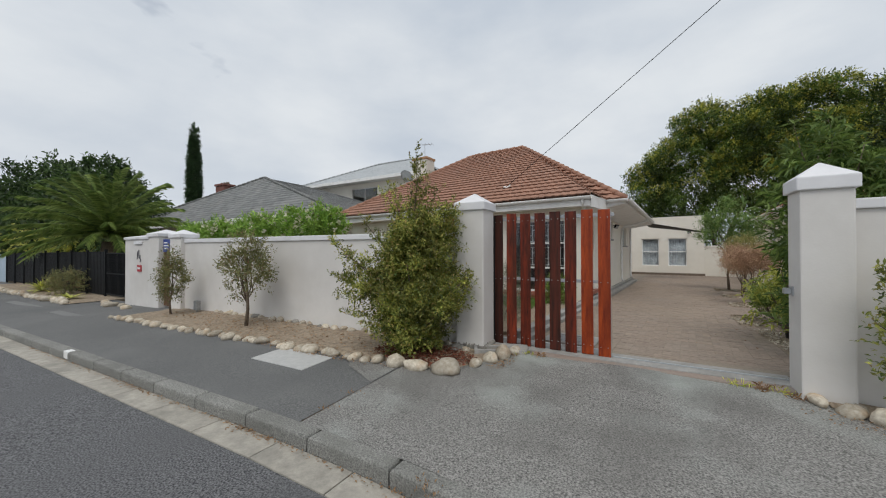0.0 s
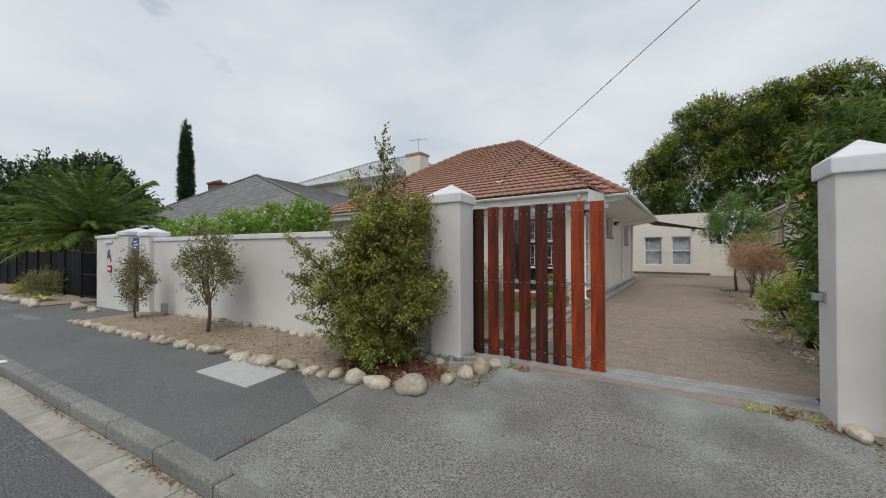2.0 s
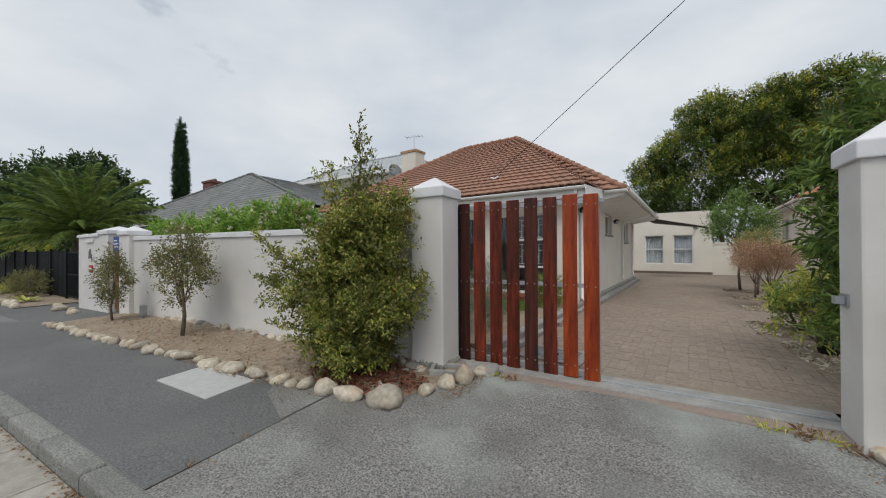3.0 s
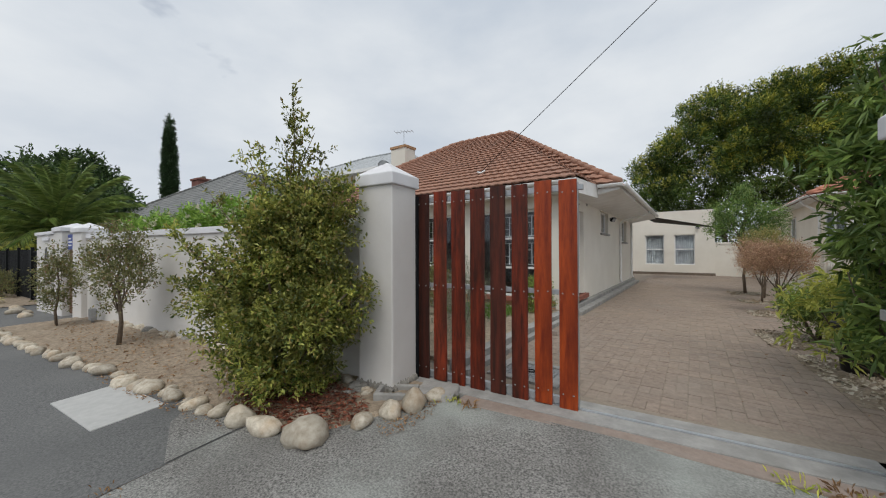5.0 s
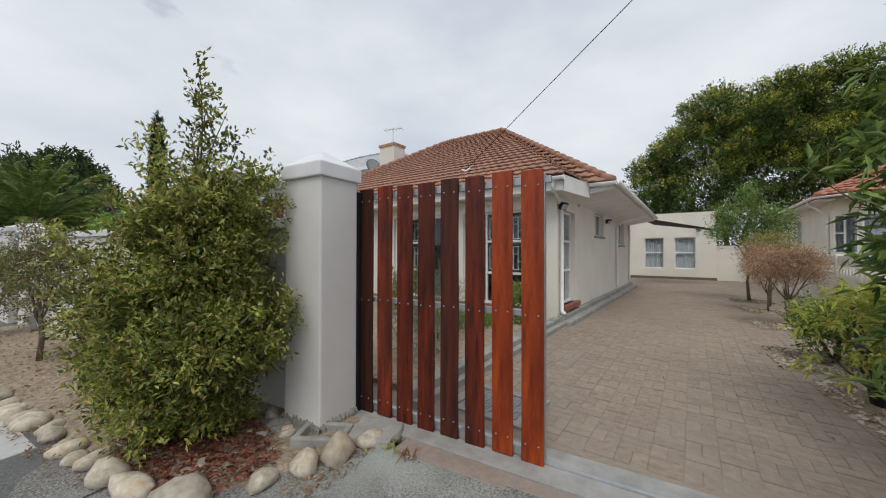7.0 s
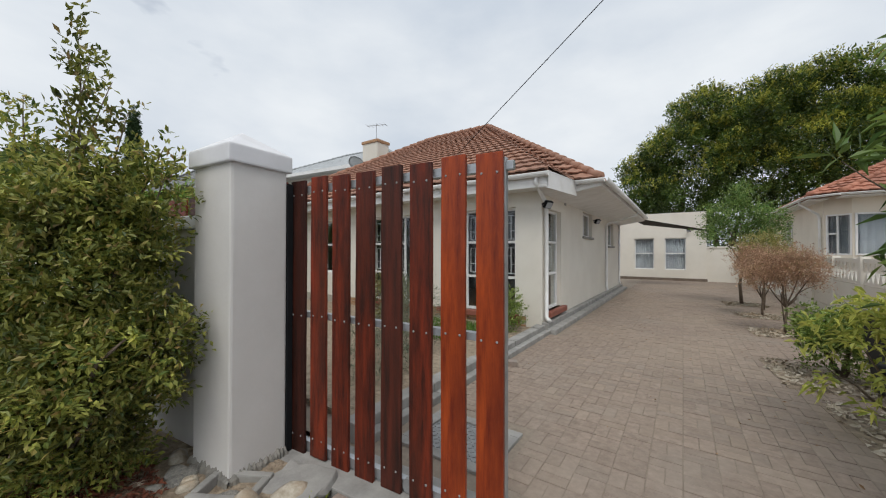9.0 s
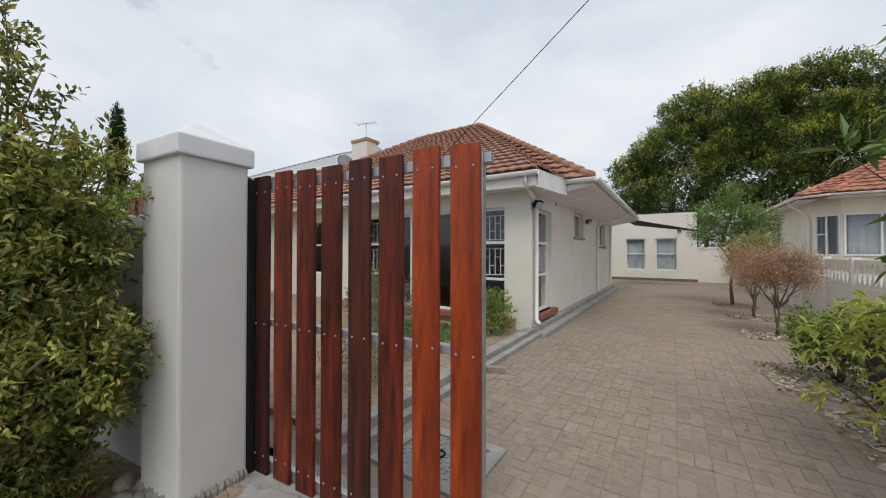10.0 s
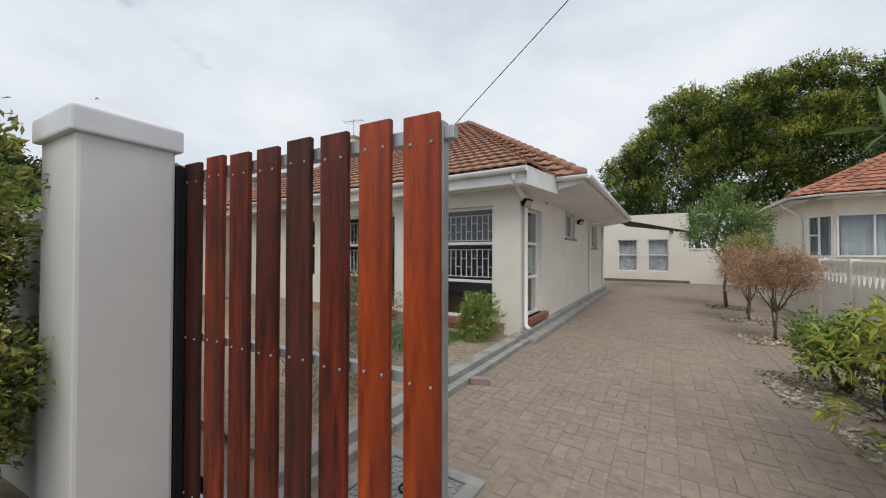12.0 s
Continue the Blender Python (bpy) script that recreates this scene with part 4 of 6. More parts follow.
# large shrub in front of the pillar
big_shrub = shrub("large_shrub", (-3.02, 4.36, bed_z(-3.02, 4.36)), clumps([(-0.02, 0, 0.42, 0.5, 0.5, 0.36), (0.02, 0.0, 0.85, 0.66, 0.54, 0.46), (0.05, 0.0, 1.35, 0.60, 0.5, 0.46), (0.08, 0.06, 1.7, 0.38, 0.34, 0.34)], 15, 0.30, 5, 0.74) + [(-0.72, -0.35, 0.95, 0.22, 0.2, 0.2), (0.56, 0.18, 0.95, 0.26, 0.26, 0.22), (0.36, 0.26, 1.9, 0.2, 0.2, 0.24)],
      [((0, 0, 0), [(0.0, 0, 2.4), (0.4, 0.2, 1.9), (-0.5, -0.1, 1.5), (-0.8, -0.3, 1.1), (0.8, 0.05, 1.05), (0.2, -0.4, 1.3), (-0.1, 0.4, 1.6)], 0.03)], 3700, 17, 0.05, 0.022, L_shrub, 11, "dense olive-green evergreen shrub with tall sparse leading shoots", twig=0.19, shell=0.36)
sprays(big_shrub, [((0.0, 0.0, 1.7), (0.05, 0.03, 3.0), 0.16), ((0.02, 0.0, 1.8), (0.1, 0.08, 2.75), 0.16), ((0.05, 0.0, 1.8), (0.24, 0.15, 2.62), 0.13), ((0.1, 0.1, 1.8), (0.34, 0.2, 2.42), 0.13), ((-0.1, -0.05, 1.75), (-0.24, -0.14, 2.52), 0.17), ((-0.1, -0.05, 1.75), (-0.34, -0.2, 2.38), 0.15), ((0.3, 0.2, 1.7), (0.54, 0.32, 2.2), 0.14), ((0.4, 0.25, 1.6), (0.56, 0.32, 2.02), 0.14), ((-0.3, -0.2, 1.5), (-0.66, -0.4, 2.02), 0.12), ((-0.4, -0.25, 1.0), (-0.95, -0.5, 1.45), 0.14), ((-0.4, -0.25, 1.0), (-1.08, -0.55, 1.62), 0.12), ((-0.5, -0.3, 0.85), (-1.0, -0.55, 1.12), 0.12), ((0.5, 0.2, 0.8), (0.84, 0.36, 1.12), 0.12), ((0.4, 0.1, 0.6), (0.76, 0.18, 0.8), 0.12), ((-0.3, -0.2, 0.45), (-0.85, -0.5, 0.55), 0.12)], 42, 0.055, 0.023, L_shrub, 311)
# two slim trees along the wall
shrub("small_tree", (-7.05, 4.25, bed_z(-7, 4.25)), [(0, 0, 1.2, 0.46, 0.4, 0.34), (0.0, 0, 1.6, 0.24, 0.22, 0.26), (-0.26, 0, 0.68, 0.2, 0.16, 0.14), (0.36, 0, 1.02, 0.26, 0.24, 0.26), (-0.36, 0, 1.25, 0.24, 0.22, 0.26), (0.2, 0.1, 1.5, 0.2, 0.2, 0.2)], [((0, 0, 0), [(0.02, 0, 1.5)], 0.038), ((0, 0, 0.5), [(-0.45, 0, 1.3), (0.5, 0.1, 1.2), (0.1, -0.2, 1.7), (-0.3, 0.1, 0.75), (0.3, 0, 1.6), (-0.2, -0.1, 1.6)], 0.014)], 620, 10, 0.055, 0.022, L_small, 21, "slim young tree with sparse grey-olive leaves", "tree", 0.18, trunk_name="trunk")
shrub("small_tree", (-10.15, 4.2, bed_z(-10.1, 4.2)), [(0.1, 0, 0.95, 0.28, 0.26, 0.32), (0.0, 0, 0.5, 0.18, 0.16, 0.14), (0.08, 0, 1.3, 0.16, 0.15, 0.22)], [((0, 0, 0), [(0.05, 0, 1.3)], 0.028), ((0, 0, 0.4), [(0.35, 0, 1.1), (-0.25, 0, 0.8)], 0.011)], 400, 11, 0.055, 0.022, L_small, 22, "slim young tree with sparse grey-olive leaves", "tree", 0.18, trunk_name="trunk")

# trees behind the wing
big_lobes = [(-1.9, -0.5, 6.3, 1.8, 2.2, 2.1), (0.0, -0.5, 8.6, 1.9, 2.4, 2.1), (1.5, 0, 11.2, 1.7, 2.2, 1.8), (3.9, -0.5, 9.2, 2.4, 3.0, 2.4), (5.4, 0, 10.8, 1.9, 2.4, 1.8), (8.0, 0, 11.0, 2.4, 2.6, 2.1), (11.0, 0, 9.8, 2.8, 3, 2.5), (4, -1.5, 6.2, 3.0, 2.4, 2.2), (8, -2, 7.4, 3.2, 2.4, 2.6), (0.5, -1.5, 4.9, 2.4, 2.2, 1.6), (13.5, 0, 9.4, 2.4, 2.4, 2.6)]
big_clumps = clumps(big_lobes, 16, 0.30, 6, 0.74)
big_tree = shrub("large_tree", (2.2, 34.0, 0), big_clumps, [((1, 0, 0), [(0, 0, 8), (3, 0, 9), (-2, 0, 6)], 0.3), ((7, 0, 0), [(6, 0, 9), (9, 0, 10), (11, 0, 8)], 0.3), ((2.5, -1, 0), [(1.5, -1, 6), (4, -1.5, 6)], 0.2)], 13500, 12, 0.19, 0.085, L_big, 31, "tall broad-leaved evergreen trees, lit tops coloured yellow-green, behind the houses", "tree", 0.6, shell=0.6, trunk_name="trunk")
# sunlight on the crown painted as brighter leaves over its upward-facing skin
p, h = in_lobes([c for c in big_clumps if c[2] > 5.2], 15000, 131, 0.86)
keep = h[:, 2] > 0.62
foliage("lit_tops", p[keep] + np.array([0, -0.05, 0.1]), h[keep], 9, 0.17, 0.07, L_bigtop, big_tree, 132, 0.5, "yellow-green leaves that colour the crown's tops as lit")
shrub("back_hedge", (4.5, 31.0, 0), clumps([(-5.5, 0, 1.6, 2.4, 1.0, 1.7), (-2.0, 0, 1.8, 2.6, 1.0, 1.9), (2.5, 0, 1.9, 3.0, 1.0, 2.0), (7.0, 0, 2.0, 3.0, 1.0, 2.2)], 8, 0.36, 133), [((0, 0, 0), [(-4, 0, 2), (4, 0, 2)], 0.08)], 2200, 11, 0.18, 0.08, L_dark, 134, "dark undergrowth below the tall trees", "hedge", 0.5)
shrub("large_tree", (14, 27, 0), [(0, 0, 7.5, 3.0, 3, 3.0), (3, 0, 7, 3, 3, 3.0), (-1.5, 0, 5, 2.6, 2, 2.0)], [((0, 0, 0), [(0, 0, 7)], 0.3)], 2500, 12, 0.24, 0.1, L_dark, 32, "dark evergreen tree behind the neighbour's roof", "tree", 0.7, shell=0.6, trunk_name="trunk")


def on_house(x, y, z=0.0):
    return tuple(HM @ Vector((x, y, z)))


shrub("light_green_tree", (2.67, 16.6, 0), clumps([(-0.35, 0, 2.75, 0.5, 0.6, 0.42), (0.25, 0, 2.45, 0.6, 0.7, 0.36), (-0.1, 0, 3.1, 0.34, 0.4, 0.34), (-0.3, 0, 2.1, 0.55, 0.6, 0.3), (0.5, 0, 2.0, 0.4, 0.5, 0.3)], 11, 0.36, 8, 0.5), [((0, 0, 0), [(0.0, 0, 2.4)], 0.045), ((0.02, 0, 1.2), [(-0.5, 0, 2.6), (0.6, 0, 2.5), (-0.1, 0.1, 3.1), (-0.6, 0, 2.0)], 0.028)], 900, 10, 0.08, 0.03, L_feather, 41, "feathery blue-green tree by the back wall", "tree", 0.26, trunk_name="trunk")
shrub("red_leaved_tree", (2.45, 12.25, 0), clumps([(0.0, 0, 1.15, 0.40, 0.46, 0.26), (0.34, 0.1, 1.16, 0.32, 0.38, 0.28), (-0.30, 0, 1.12, 0.32, 0.38, 0.26), (0.05, 0, 1.36, 0.42, 0.4, 0.17)], 9, 0.32, 9, 0.66), [((0, 0, 0), [(0.03, 0, 0.95)], 0.025), ((0.03, 0.03, 0), [(-0.06, 0.05, 0.8)], 0.02), ((0.01, 0, 0.5), [(0.5, 0, 1.2), (-0.5, 0.1, 1.15), (0.1, 0.25, 1.4), (0.25, -0.2, 1.4), (-0.2, -0.2, 1.35), (0.55, 0.1, 0.95)], 0.014)], 1500, 10, 0.034, 0.016, L_red, 42, "small round tree with red-brown leaves", "tree", 0.2, trunk_name="trunk")
shrub("red_leaved_tree", (2.62, 14.4, 0), clumps([(-0.1, 0, 1.2, 0.46, 0.5, 0.34), (-0.15, 0.1, 1.4, 0.36, 0.4, 0.2)], 9, 0.34, 10, 0.7), [((0, 0, 0), [(0.03, 0, 0.95)], 0.025), ((0.01, 0, 0.4), [(0.3, 0, 1.2), (-0.35, 0.1, 1.2), (0.1, 0.25, 1.4)], 0.014)], 900, 11, 0.038, 0.018, L_red, 43, "small round tree with red-brown leaves", "tree", 0.2, trunk_name="trunk")
shrub("yellowing_tree", (2.9, 15.6, 0), clumps([(0.0, 0, 1.62, 0.5, 0.5, 0.30), (0.2, 0, 1.45, 0.4, 0.4, 0.3)], 8, 0.38, 19, 0.7), [((0, 0, 0), [(0.05, 0, 1.2)], 0.04), ((0.03, 0, 0.7), [(0.5, 0, 1.6), (-0.3, 0.1, 1.6)], 0.018)], 650, 11, 0.05, 0.022, L_tan, 44, "small tree with fading olive-tan leaves", "tree", 0.22, trunk_name="trunk")
shrub("green_bush", (2.2, 9.55, 0), clumps([(-0.03, 0, 0.38, 0.27, 0.3, 0.28), (0.14, 0.05, 0.62, 0.24, 0.26, 0.2), (-0.14, 0, 0.58, 0.18, 0.2, 0.18)], 9, 0.34, 11, 0.7), [((0.05, 0, 0), [(0.15, 0, 0.7), (-0.2, 0, 0.6), (0.1, -0.1, 0.5)], 0.026)], 460, 11, 0.05, 0.028, L_light, 45, "leafy green bush at the driveway's edge", "bush", 0.16)
shrub("yellow_green_bush", (2.0, 7.95, 0), clumps([(0.0, 0, 0.85, 0.28, 0.32, 0.22), (0.25, 0.1, 1.05, 0.26, 0.3, 0.14), (0.02, -0.1, 0.5, 0.2, 0.24, 0.18)], 9, 0.34, 23, 0.62) + [(-0.40, -0.05, 0.42, 0.08, 0.08, 0.06), (-0.38, 0.05, 0.75, 0.1, 0.1, 0.08), (-0.2, -0.2, 0.2, 0.08, 0.08, 0.08)], [((0.05, 0, 0), [(0.1, 0, 0.9), (-0.2, 0, 0.8), (0.3, 0.1, 1.05), (-0.42, -0.05, 0.5)], 0.016)], 210, 8, 0.10, 0.028, L_yellow, 46, "yellow-green long-leaved bush beside the driveway", "bush", 0.16, droop=0.25)
oleander = shrub("oleander_bush", (1.9, 6.6, 0), clumps([(0.1, 0, 0.85, 0.36, 0.42, 0.5), (0.02, 0.05, 1.5, 0.38, 0.42, 0.5), (0.0, 0.1, 2.1, 0.38, 0.42, 0.42), (0.1, 0.1, 2.65, 0.44, 0.42, 0.36), (0.75, 0.2, 2.3, 0.45, 0.45, 0.5)], 9, 0.34, 12, 0.7), [((0.1, 0, 0), [(0.1, 0, 2.8), (-0.2, 0, 2.2), (0.5, 0, 2.8), (-0.1, 0.3, 1.5), (-0.3, 0, 1.2)], 0.022)], 900, 9, 0.15, 0.032, L_oleander, 47, "tall oleander bush behind the pillar", "bush", 0.18, droop=0.2)
sprays(oleander, [((-0.1, 0, 1.65), (-0.7, -0.1, 2.02), 0.05), ((-0.1, 0, 1.9), (-0.36, 0.05, 2.3), 0.08), ((0.0, 0.0, 2.5), (-0.15, 0.0, 3.15), 0.1), ((0.15, 0.1, 2.5), (0.2, 0.1, 3.25), 0.1), ((0.5, 0.2, 2.4), (0.6, 0.2, 3.0), 0.1), ((-0.1, 0, 0.3), (-0.42, -0.1, 0.5), 0.06)], 9, 0.16, 0.034, L_oleander, 347)

# left: hedge, palm, cypress, far trees
shrub("flowering_hedge", (-9.6, 7.8, 0), [(-1.6, 0, 2.0, 1.5, 0.8, 0.7), (0.2, 0, 2.1, 1.0, 0.8, 0.7), (0.75, 0, 2.15, 0.6, 0.7, 0.6), (-3.0, 0, 1.95, 1.0, 0.7, 0.6), (-4.8, 0, 1.95, 1.2, 0.7, 0.65), (-7.0, 0, 1.9, 1.2, 0.7, 0.65)], [((0, 0, 0), [(-1.6, 0, 1.9), (0.3, 0, 2.0), (-4.8, 0, 2.0)], 0.05)], 1700, 11, 0.17, 0.055, L_hedge, 51, "bright green flowering hedge behind the wall", "hedge", 0.3)
far_l = [(-3, 0, 5.6, 5.5, 4, 4.8), (4, 0, 6.0, 4.6, 4, 4.6), (10, 0, 4.8, 4.4, 4, 3.8), (-12, 0, 4.8, 6, 4, 4.0), (15, 0, 3.6, 3, 3, 2.6), (-20, 0, 3.6, 6, 4, 3.6), (3, -2, 2.3, 9, 3, 2.4)]
shrub("dark_tree", (-48, 10.5, -0.3), clumps(far_l, 10, 0.34, 13), [((0, 0, 0), [(-3, 0, 6), (3, 0, 7), (9, 0, 6)], 0.4)], 6500, 12, 0.36, 0.17, L_dark, 52, "spreading dark evergreen trees beyond the palm", "tree", 0.8, shell=0.55, trunk_name="trunk")
cyl = [(0, 0, z, r * 0.42, r * 0.42, 0.98) for z, r in ((5.0, 0.8), (6.2, 0.82), (7.4, 0.78), (8.6, 0.68), (9.6, 0.5), (10.55, 0.3))]
shrub("cypress_tree", (-30.6, 14.0, 0), [(0, 0, 3.4, 0.42, 0.42, 1.4)] + cyl, [((0, 0, 0), [(0, 0, 9)], 0.2)], 5200, 11, 0.13, 0.05, L_cypress, 53, "tall narrow dark cypress", "tree", 0.28, spread=0.4, trunk_name="trunk")

# ---- stones along the bed ----
def stone_mesh(seed, flat=0.7, mat=None):
    rg = random.Random(seed)
    bm = bmesh.new()
    bmesh.ops.create_icosphere(bm, subdivisions=2, radius=0.5)
    off = Vector((rg.uniform(0, 50), rg.uniform(0, 50), rg.uniform(0, 50)))
    sx, sy = rg.uniform(0.85, 1.2), rg.uniform(0.7, 0.95)
    for v in bm.verts:
        n = 1 + 0.5 * noise.noise(v.co * 1.7 + off) + 0.13 * noise.noise(v.co * 4.5 + off)
        v.co = Vector((v.co.x * sx * n, v.co.y * sy * n, v.co.z * flat * n + 0.5 * flat * 0.62))
    me = bpy.data.meshes.new("stone")
    bm.to_mesh(me)
    bm.free()
    me.materials.append(mat or M_stone)
    for p in me.polygons:
        p.use_smooth = True
    return me


pale = [stone_mesh(s, 0.52 + 0.06 * (s % 5)) for s in range(9)]
grey = [stone_mesh(40 + s, 0.6, M_stone_g) for s in range(5)]


def stone(x, y, z, size, variants, rg, group, label):
    ob = new("stone", rg.choice(variants))
    ob.matrix_world = pose(x, y, z, rg.uniform(-8, 8), rg.uniform(-8, 8), rg.uniform(0, 360)) @ Matrix.Scale(size, 4)
    return tagged(ob, label, "stone", group)


rg = random.Random(3)
PALE = "rounded pale river stone edging the planting bed"
x = -11.35
while x < -3.0:
    size = rg.uniform(0.13, 0.27) * (1.15 if x > -6 else 1)
    if rg.random() > 0.06:
        stone(x, bed_front(x) + rg.uniform(-0.04, 0.05), ground_z(x, bed_front(x)) - 0.015, size, pale, rg, "bed border stones", PALE)
    x += size * rg.uniform(0.85, 1.15)
for sx, sy, sz in ((-2.92, 3.84, 0.30), (-2.63, 3.86, 0.27), (-2.22, 3.98, 0.42), (-1.98, 4.33, 0.22), (-1.86, 4.56, 0.25), (-1.76, 4.78, 0.30), (-1.66, 5.02, 0.24), (-2.5, 4.22, 0.18)):
    stone(sx, sy, ground_z(sx, sy) - 0.02, sz, pale, rg, "bed border stones", PALE)
x = -9.3
while x < -3.6:
    size = rg.uniform(0.11, 0.22)
    stone(x, 4.80 + 0.02 * (x + 11) + rg.uniform(-0.04, 0.03), ground_z(x, 4.8) + 0.01, size, pale if rg.random() > 0.25 else grey, rg, "stones along the wall", "flat river stone lying along the wall's foot")
    x += size * rg.uniform(1.0, 1.7)
for k in range(16):
    sx, sy = rg.uniform(-2.75, -1.9), rg.uniform(4.62, 4.86)
    stone(sx, sy, ground_z(sx, sy) + 0.01, rg.uniform(0.08, 0.17), grey if k % 3 else pale, rg, "stones at the pillar's foot", "small grey stone at the pillar's foot")
for sx, sy, sz in ((1.42, 4.86, 0.20), (1.6, 4.72, 0.22), (1.78, 4.6, 0.27), (1.95, 4.45, 0.3), (2.15, 4.3, 0.26), (2.4, 4.25, 0.26), (2.7, 4.15, 0.28), (1.7, 4.85, 0.16)):
    stone(sx, sy, ground_z(sx, sy) - 0.015, sz, pale, rg, "stones by the driveway pillar", "rounded pale river stone beside the driveway pillar")
x = -27.0
while x < -16.0:
    size = rg.uniform(0.25, 0.4)
    stone(x, 3.75 + rg.uniform(-0.08, 0.08), ground_z(x, 3.75) - 0.02, size, pale, rg, "neighbour's border stones", "rounded pale stone edging the neighbour's bed")
    x += size * rg.uniform(1.0, 1.3)
for sx in (-14.9, -14.5, -14.1, -13.7, -12.9):
    stone(sx, 4.3 + rg.uniform(-0.1, 0.1), ground_z(sx, 4.3) - 0.02, rg.uniform(0.2, 0.35), pale, rg, "neighbour's border stones", "rounded pale stone edging the neighbour's bed")
sheet("neighbour_bed", frange(-30, -16, 1.0), frange(3.7, 5.3, 0.2), lambda x, y: ground_z(x, y) + 0.02 + 0.03 * noise.noise((x, y, 3)), M_sand, None, "sandy bed before the neighbour's fence", "soil")
sheet("side_bed", frange(1.5, 6, 0.2), frange(4.2, 5.0, 0.1), lambda x, y: ground_z(x, y) + 0.02 + 0.02 * noise.noise((x * 2, y * 2, 3)), M_sand, None, "sandy bed along the wall beside the driveway", "soil", inside=lambda x, y: y > 5.0 - 0.75 * min(1, (x - 1.3) / 1.0))

# hollow concrete block and broken slab by the pillar
blk2 = thing("concrete_block", (-2.02, 4.86, -0.06), 25, "hollow grey concrete block half sunk in the soil", "block")
for a in ((-0.2, 0.2, -0.14, -0.09), (-0.2, 0.2, 0.09, 0.14), (-0.2, -0.15, -0.09, 0.09), (0.15, 0.2, -0.09, 0.09)):
    part("block_side", bx(*a, -0.02, 0.11, 0.012), M_concrete, blk2)
bm = bx(-0.2, 0.2, -0.16, 0.14, -0.04, 0.022, 0.012)
bmesh.ops.subdivide_edges(bm, edges=[e for e in bm.edges if e.calc_length() > 0.2], cuts=3, use_grid_fill=True)
for v in bm.verts:
    q = noise.noise_vector(v.co * 9.0)
    v.co += Vector((q.x * 0.05, q.y * 0.05, q.z * 0.008))
bs = part("broken_slab", bm, M_concrete)
bs.matrix_world = pose(-1.72, 5.12, 0.008, 2, -2, 12)
tagged(bs, "broken grey concrete slab at the gate's foot", "slab")
# rough mortar foot of the pillar
rg2 = random.Random(12)
co, fa = [], []
for axis, u0, u1, face in (("x", -2.57, -2.085, 4.89), ("y", 4.88, 5.30, -2.10)):
    n, base = 36, len(co)
    for i in range(n + 1):
        u = u0 + (u1 - u0) * i / n
        hgt, out = rg2.uniform(0.025, 0.07), rg2.uniform(0.014, 0.034)
        for d, z in ((out * 1.5, -0.1), (out, hgt * 0.6), (out * 0.4, hgt), (-0.01, hgt + 0.004)):
            co.append((u, face - d, z) if axis == "x" else (face + d, u, z))
    for i in range(n):
        for k in range(3):
            q = base + i * 4 + k
            fa.append((q, q + 4, q + 5, q + 1))
raw("mortar_foot", co, fa, M_stone_g, P_left, "rough dark mortar round the foot").matrix_parent_inverse = P_left.matrix_world.inverted()

# mulch of red leaves below the large shrub, dry litter along the stones
def litter(name, cx, cy, rx, ry, n, size, material, seed, label, hz):
    rng = np.random.default_rng(seed)
    a, r = rng.uniform(0, 6.283, n), rng.uniform(0, 1, n) ** 0.6
    x, y = cx + np.cos(a) * r * rx, cy + np.sin(a) * r * ry
    z = np.array([hz(p, q) for p, q in zip(x, y)])
    d = np.stack([rng.normal(size=n), rng.normal(size=n), rng.normal(size=n) * 0.25], 1)
    co, fa = leaf_mesh(np.stack([x, y, z], 1), d, size, size * 0.45, rng)
    return tagged(raw(name, co, fa, material, None, "", False, "stuff"), label, "litter")


litter("red_mulch", -2.8, 4.3, 0.8, 0.42, 1900, 0.05, M_mulch, 5, "scattered red-brown dead leaves under the shrub", lambda p, q: bed_z(p, q) + 0.02)
litter("dry_leaves", -1.72, 4.75, 0.18, 0.5, 320, 0.032, L_dry, 6, "dry orange leaves along the border stones", lambda p, q: ground_z(p, q) + 0.012)
litter("dry_leaves", -5.5, 3.72, 2.6, 0.14, 380, 0.04, L_dry, 7, "dry leaves between the border stones", lambda p, q: ground_z(p, q) + 0.03)
litter("dry_leaves", 1.9, 4.55, 0.7, 0.2, 160, 0.03, L_dry, 8, "dry leaves by the pillar stones", lambda p, q: ground_z(p, q) + 0.02)
litter("driveway_leaves", 0.8, 10.0, 2.2, 4.0, 130, 0.035, L_dry, 10, "a few dead leaves on the driveway", lambda p, q: 0.006)
litter("bed_twigs", -6.5, 4.3, 4.2, 0.5, 700, 0.05, L_dry, 9, "dead leaves and twigs on the sand", lambda p, q: bed_z(p, q) + 0.02)

# grit and dead leaves gathered in the gutter
rng = np.random.default_rng(14)
gx = np.concatenate([rng.uniform(-10, 1.5, 500), rng.normal(-3.3, 0.25, 120), rng.normal(-5.6, 0.4, 90), rng.normal(-1.2, 0.3, 90)])
gp = np.array([(q, kerb_y(q) - 0.17 - abs(rng.normal()) * 0.035, kerb_z(q) - 0.121) for q in gx])
gd = np.stack([rng.normal(size=len(gx)), rng.normal(size=len(gx)), rng.normal(size=len(gx)) * 0.25], 1)
co, fa = leaf_mesh(gp, gd, 0.028, 0.013, rng)
tagged(raw("gutter_litter", co, fa, L_dry, None, "", False, "stuff"), "dry leaf bits and grit lying in the gutter", "litter")

# small meter box by the wall
bl = thing("meter_box", (-9.88, 4.66, ground_z(-9.9, 4.6)), 0, "small grey meter box on a peg by the wall", "box")
part("peg", bx(-0.02, 0.02, -0.02, 0.02, -0.05, 0.12), M_iron, bl)
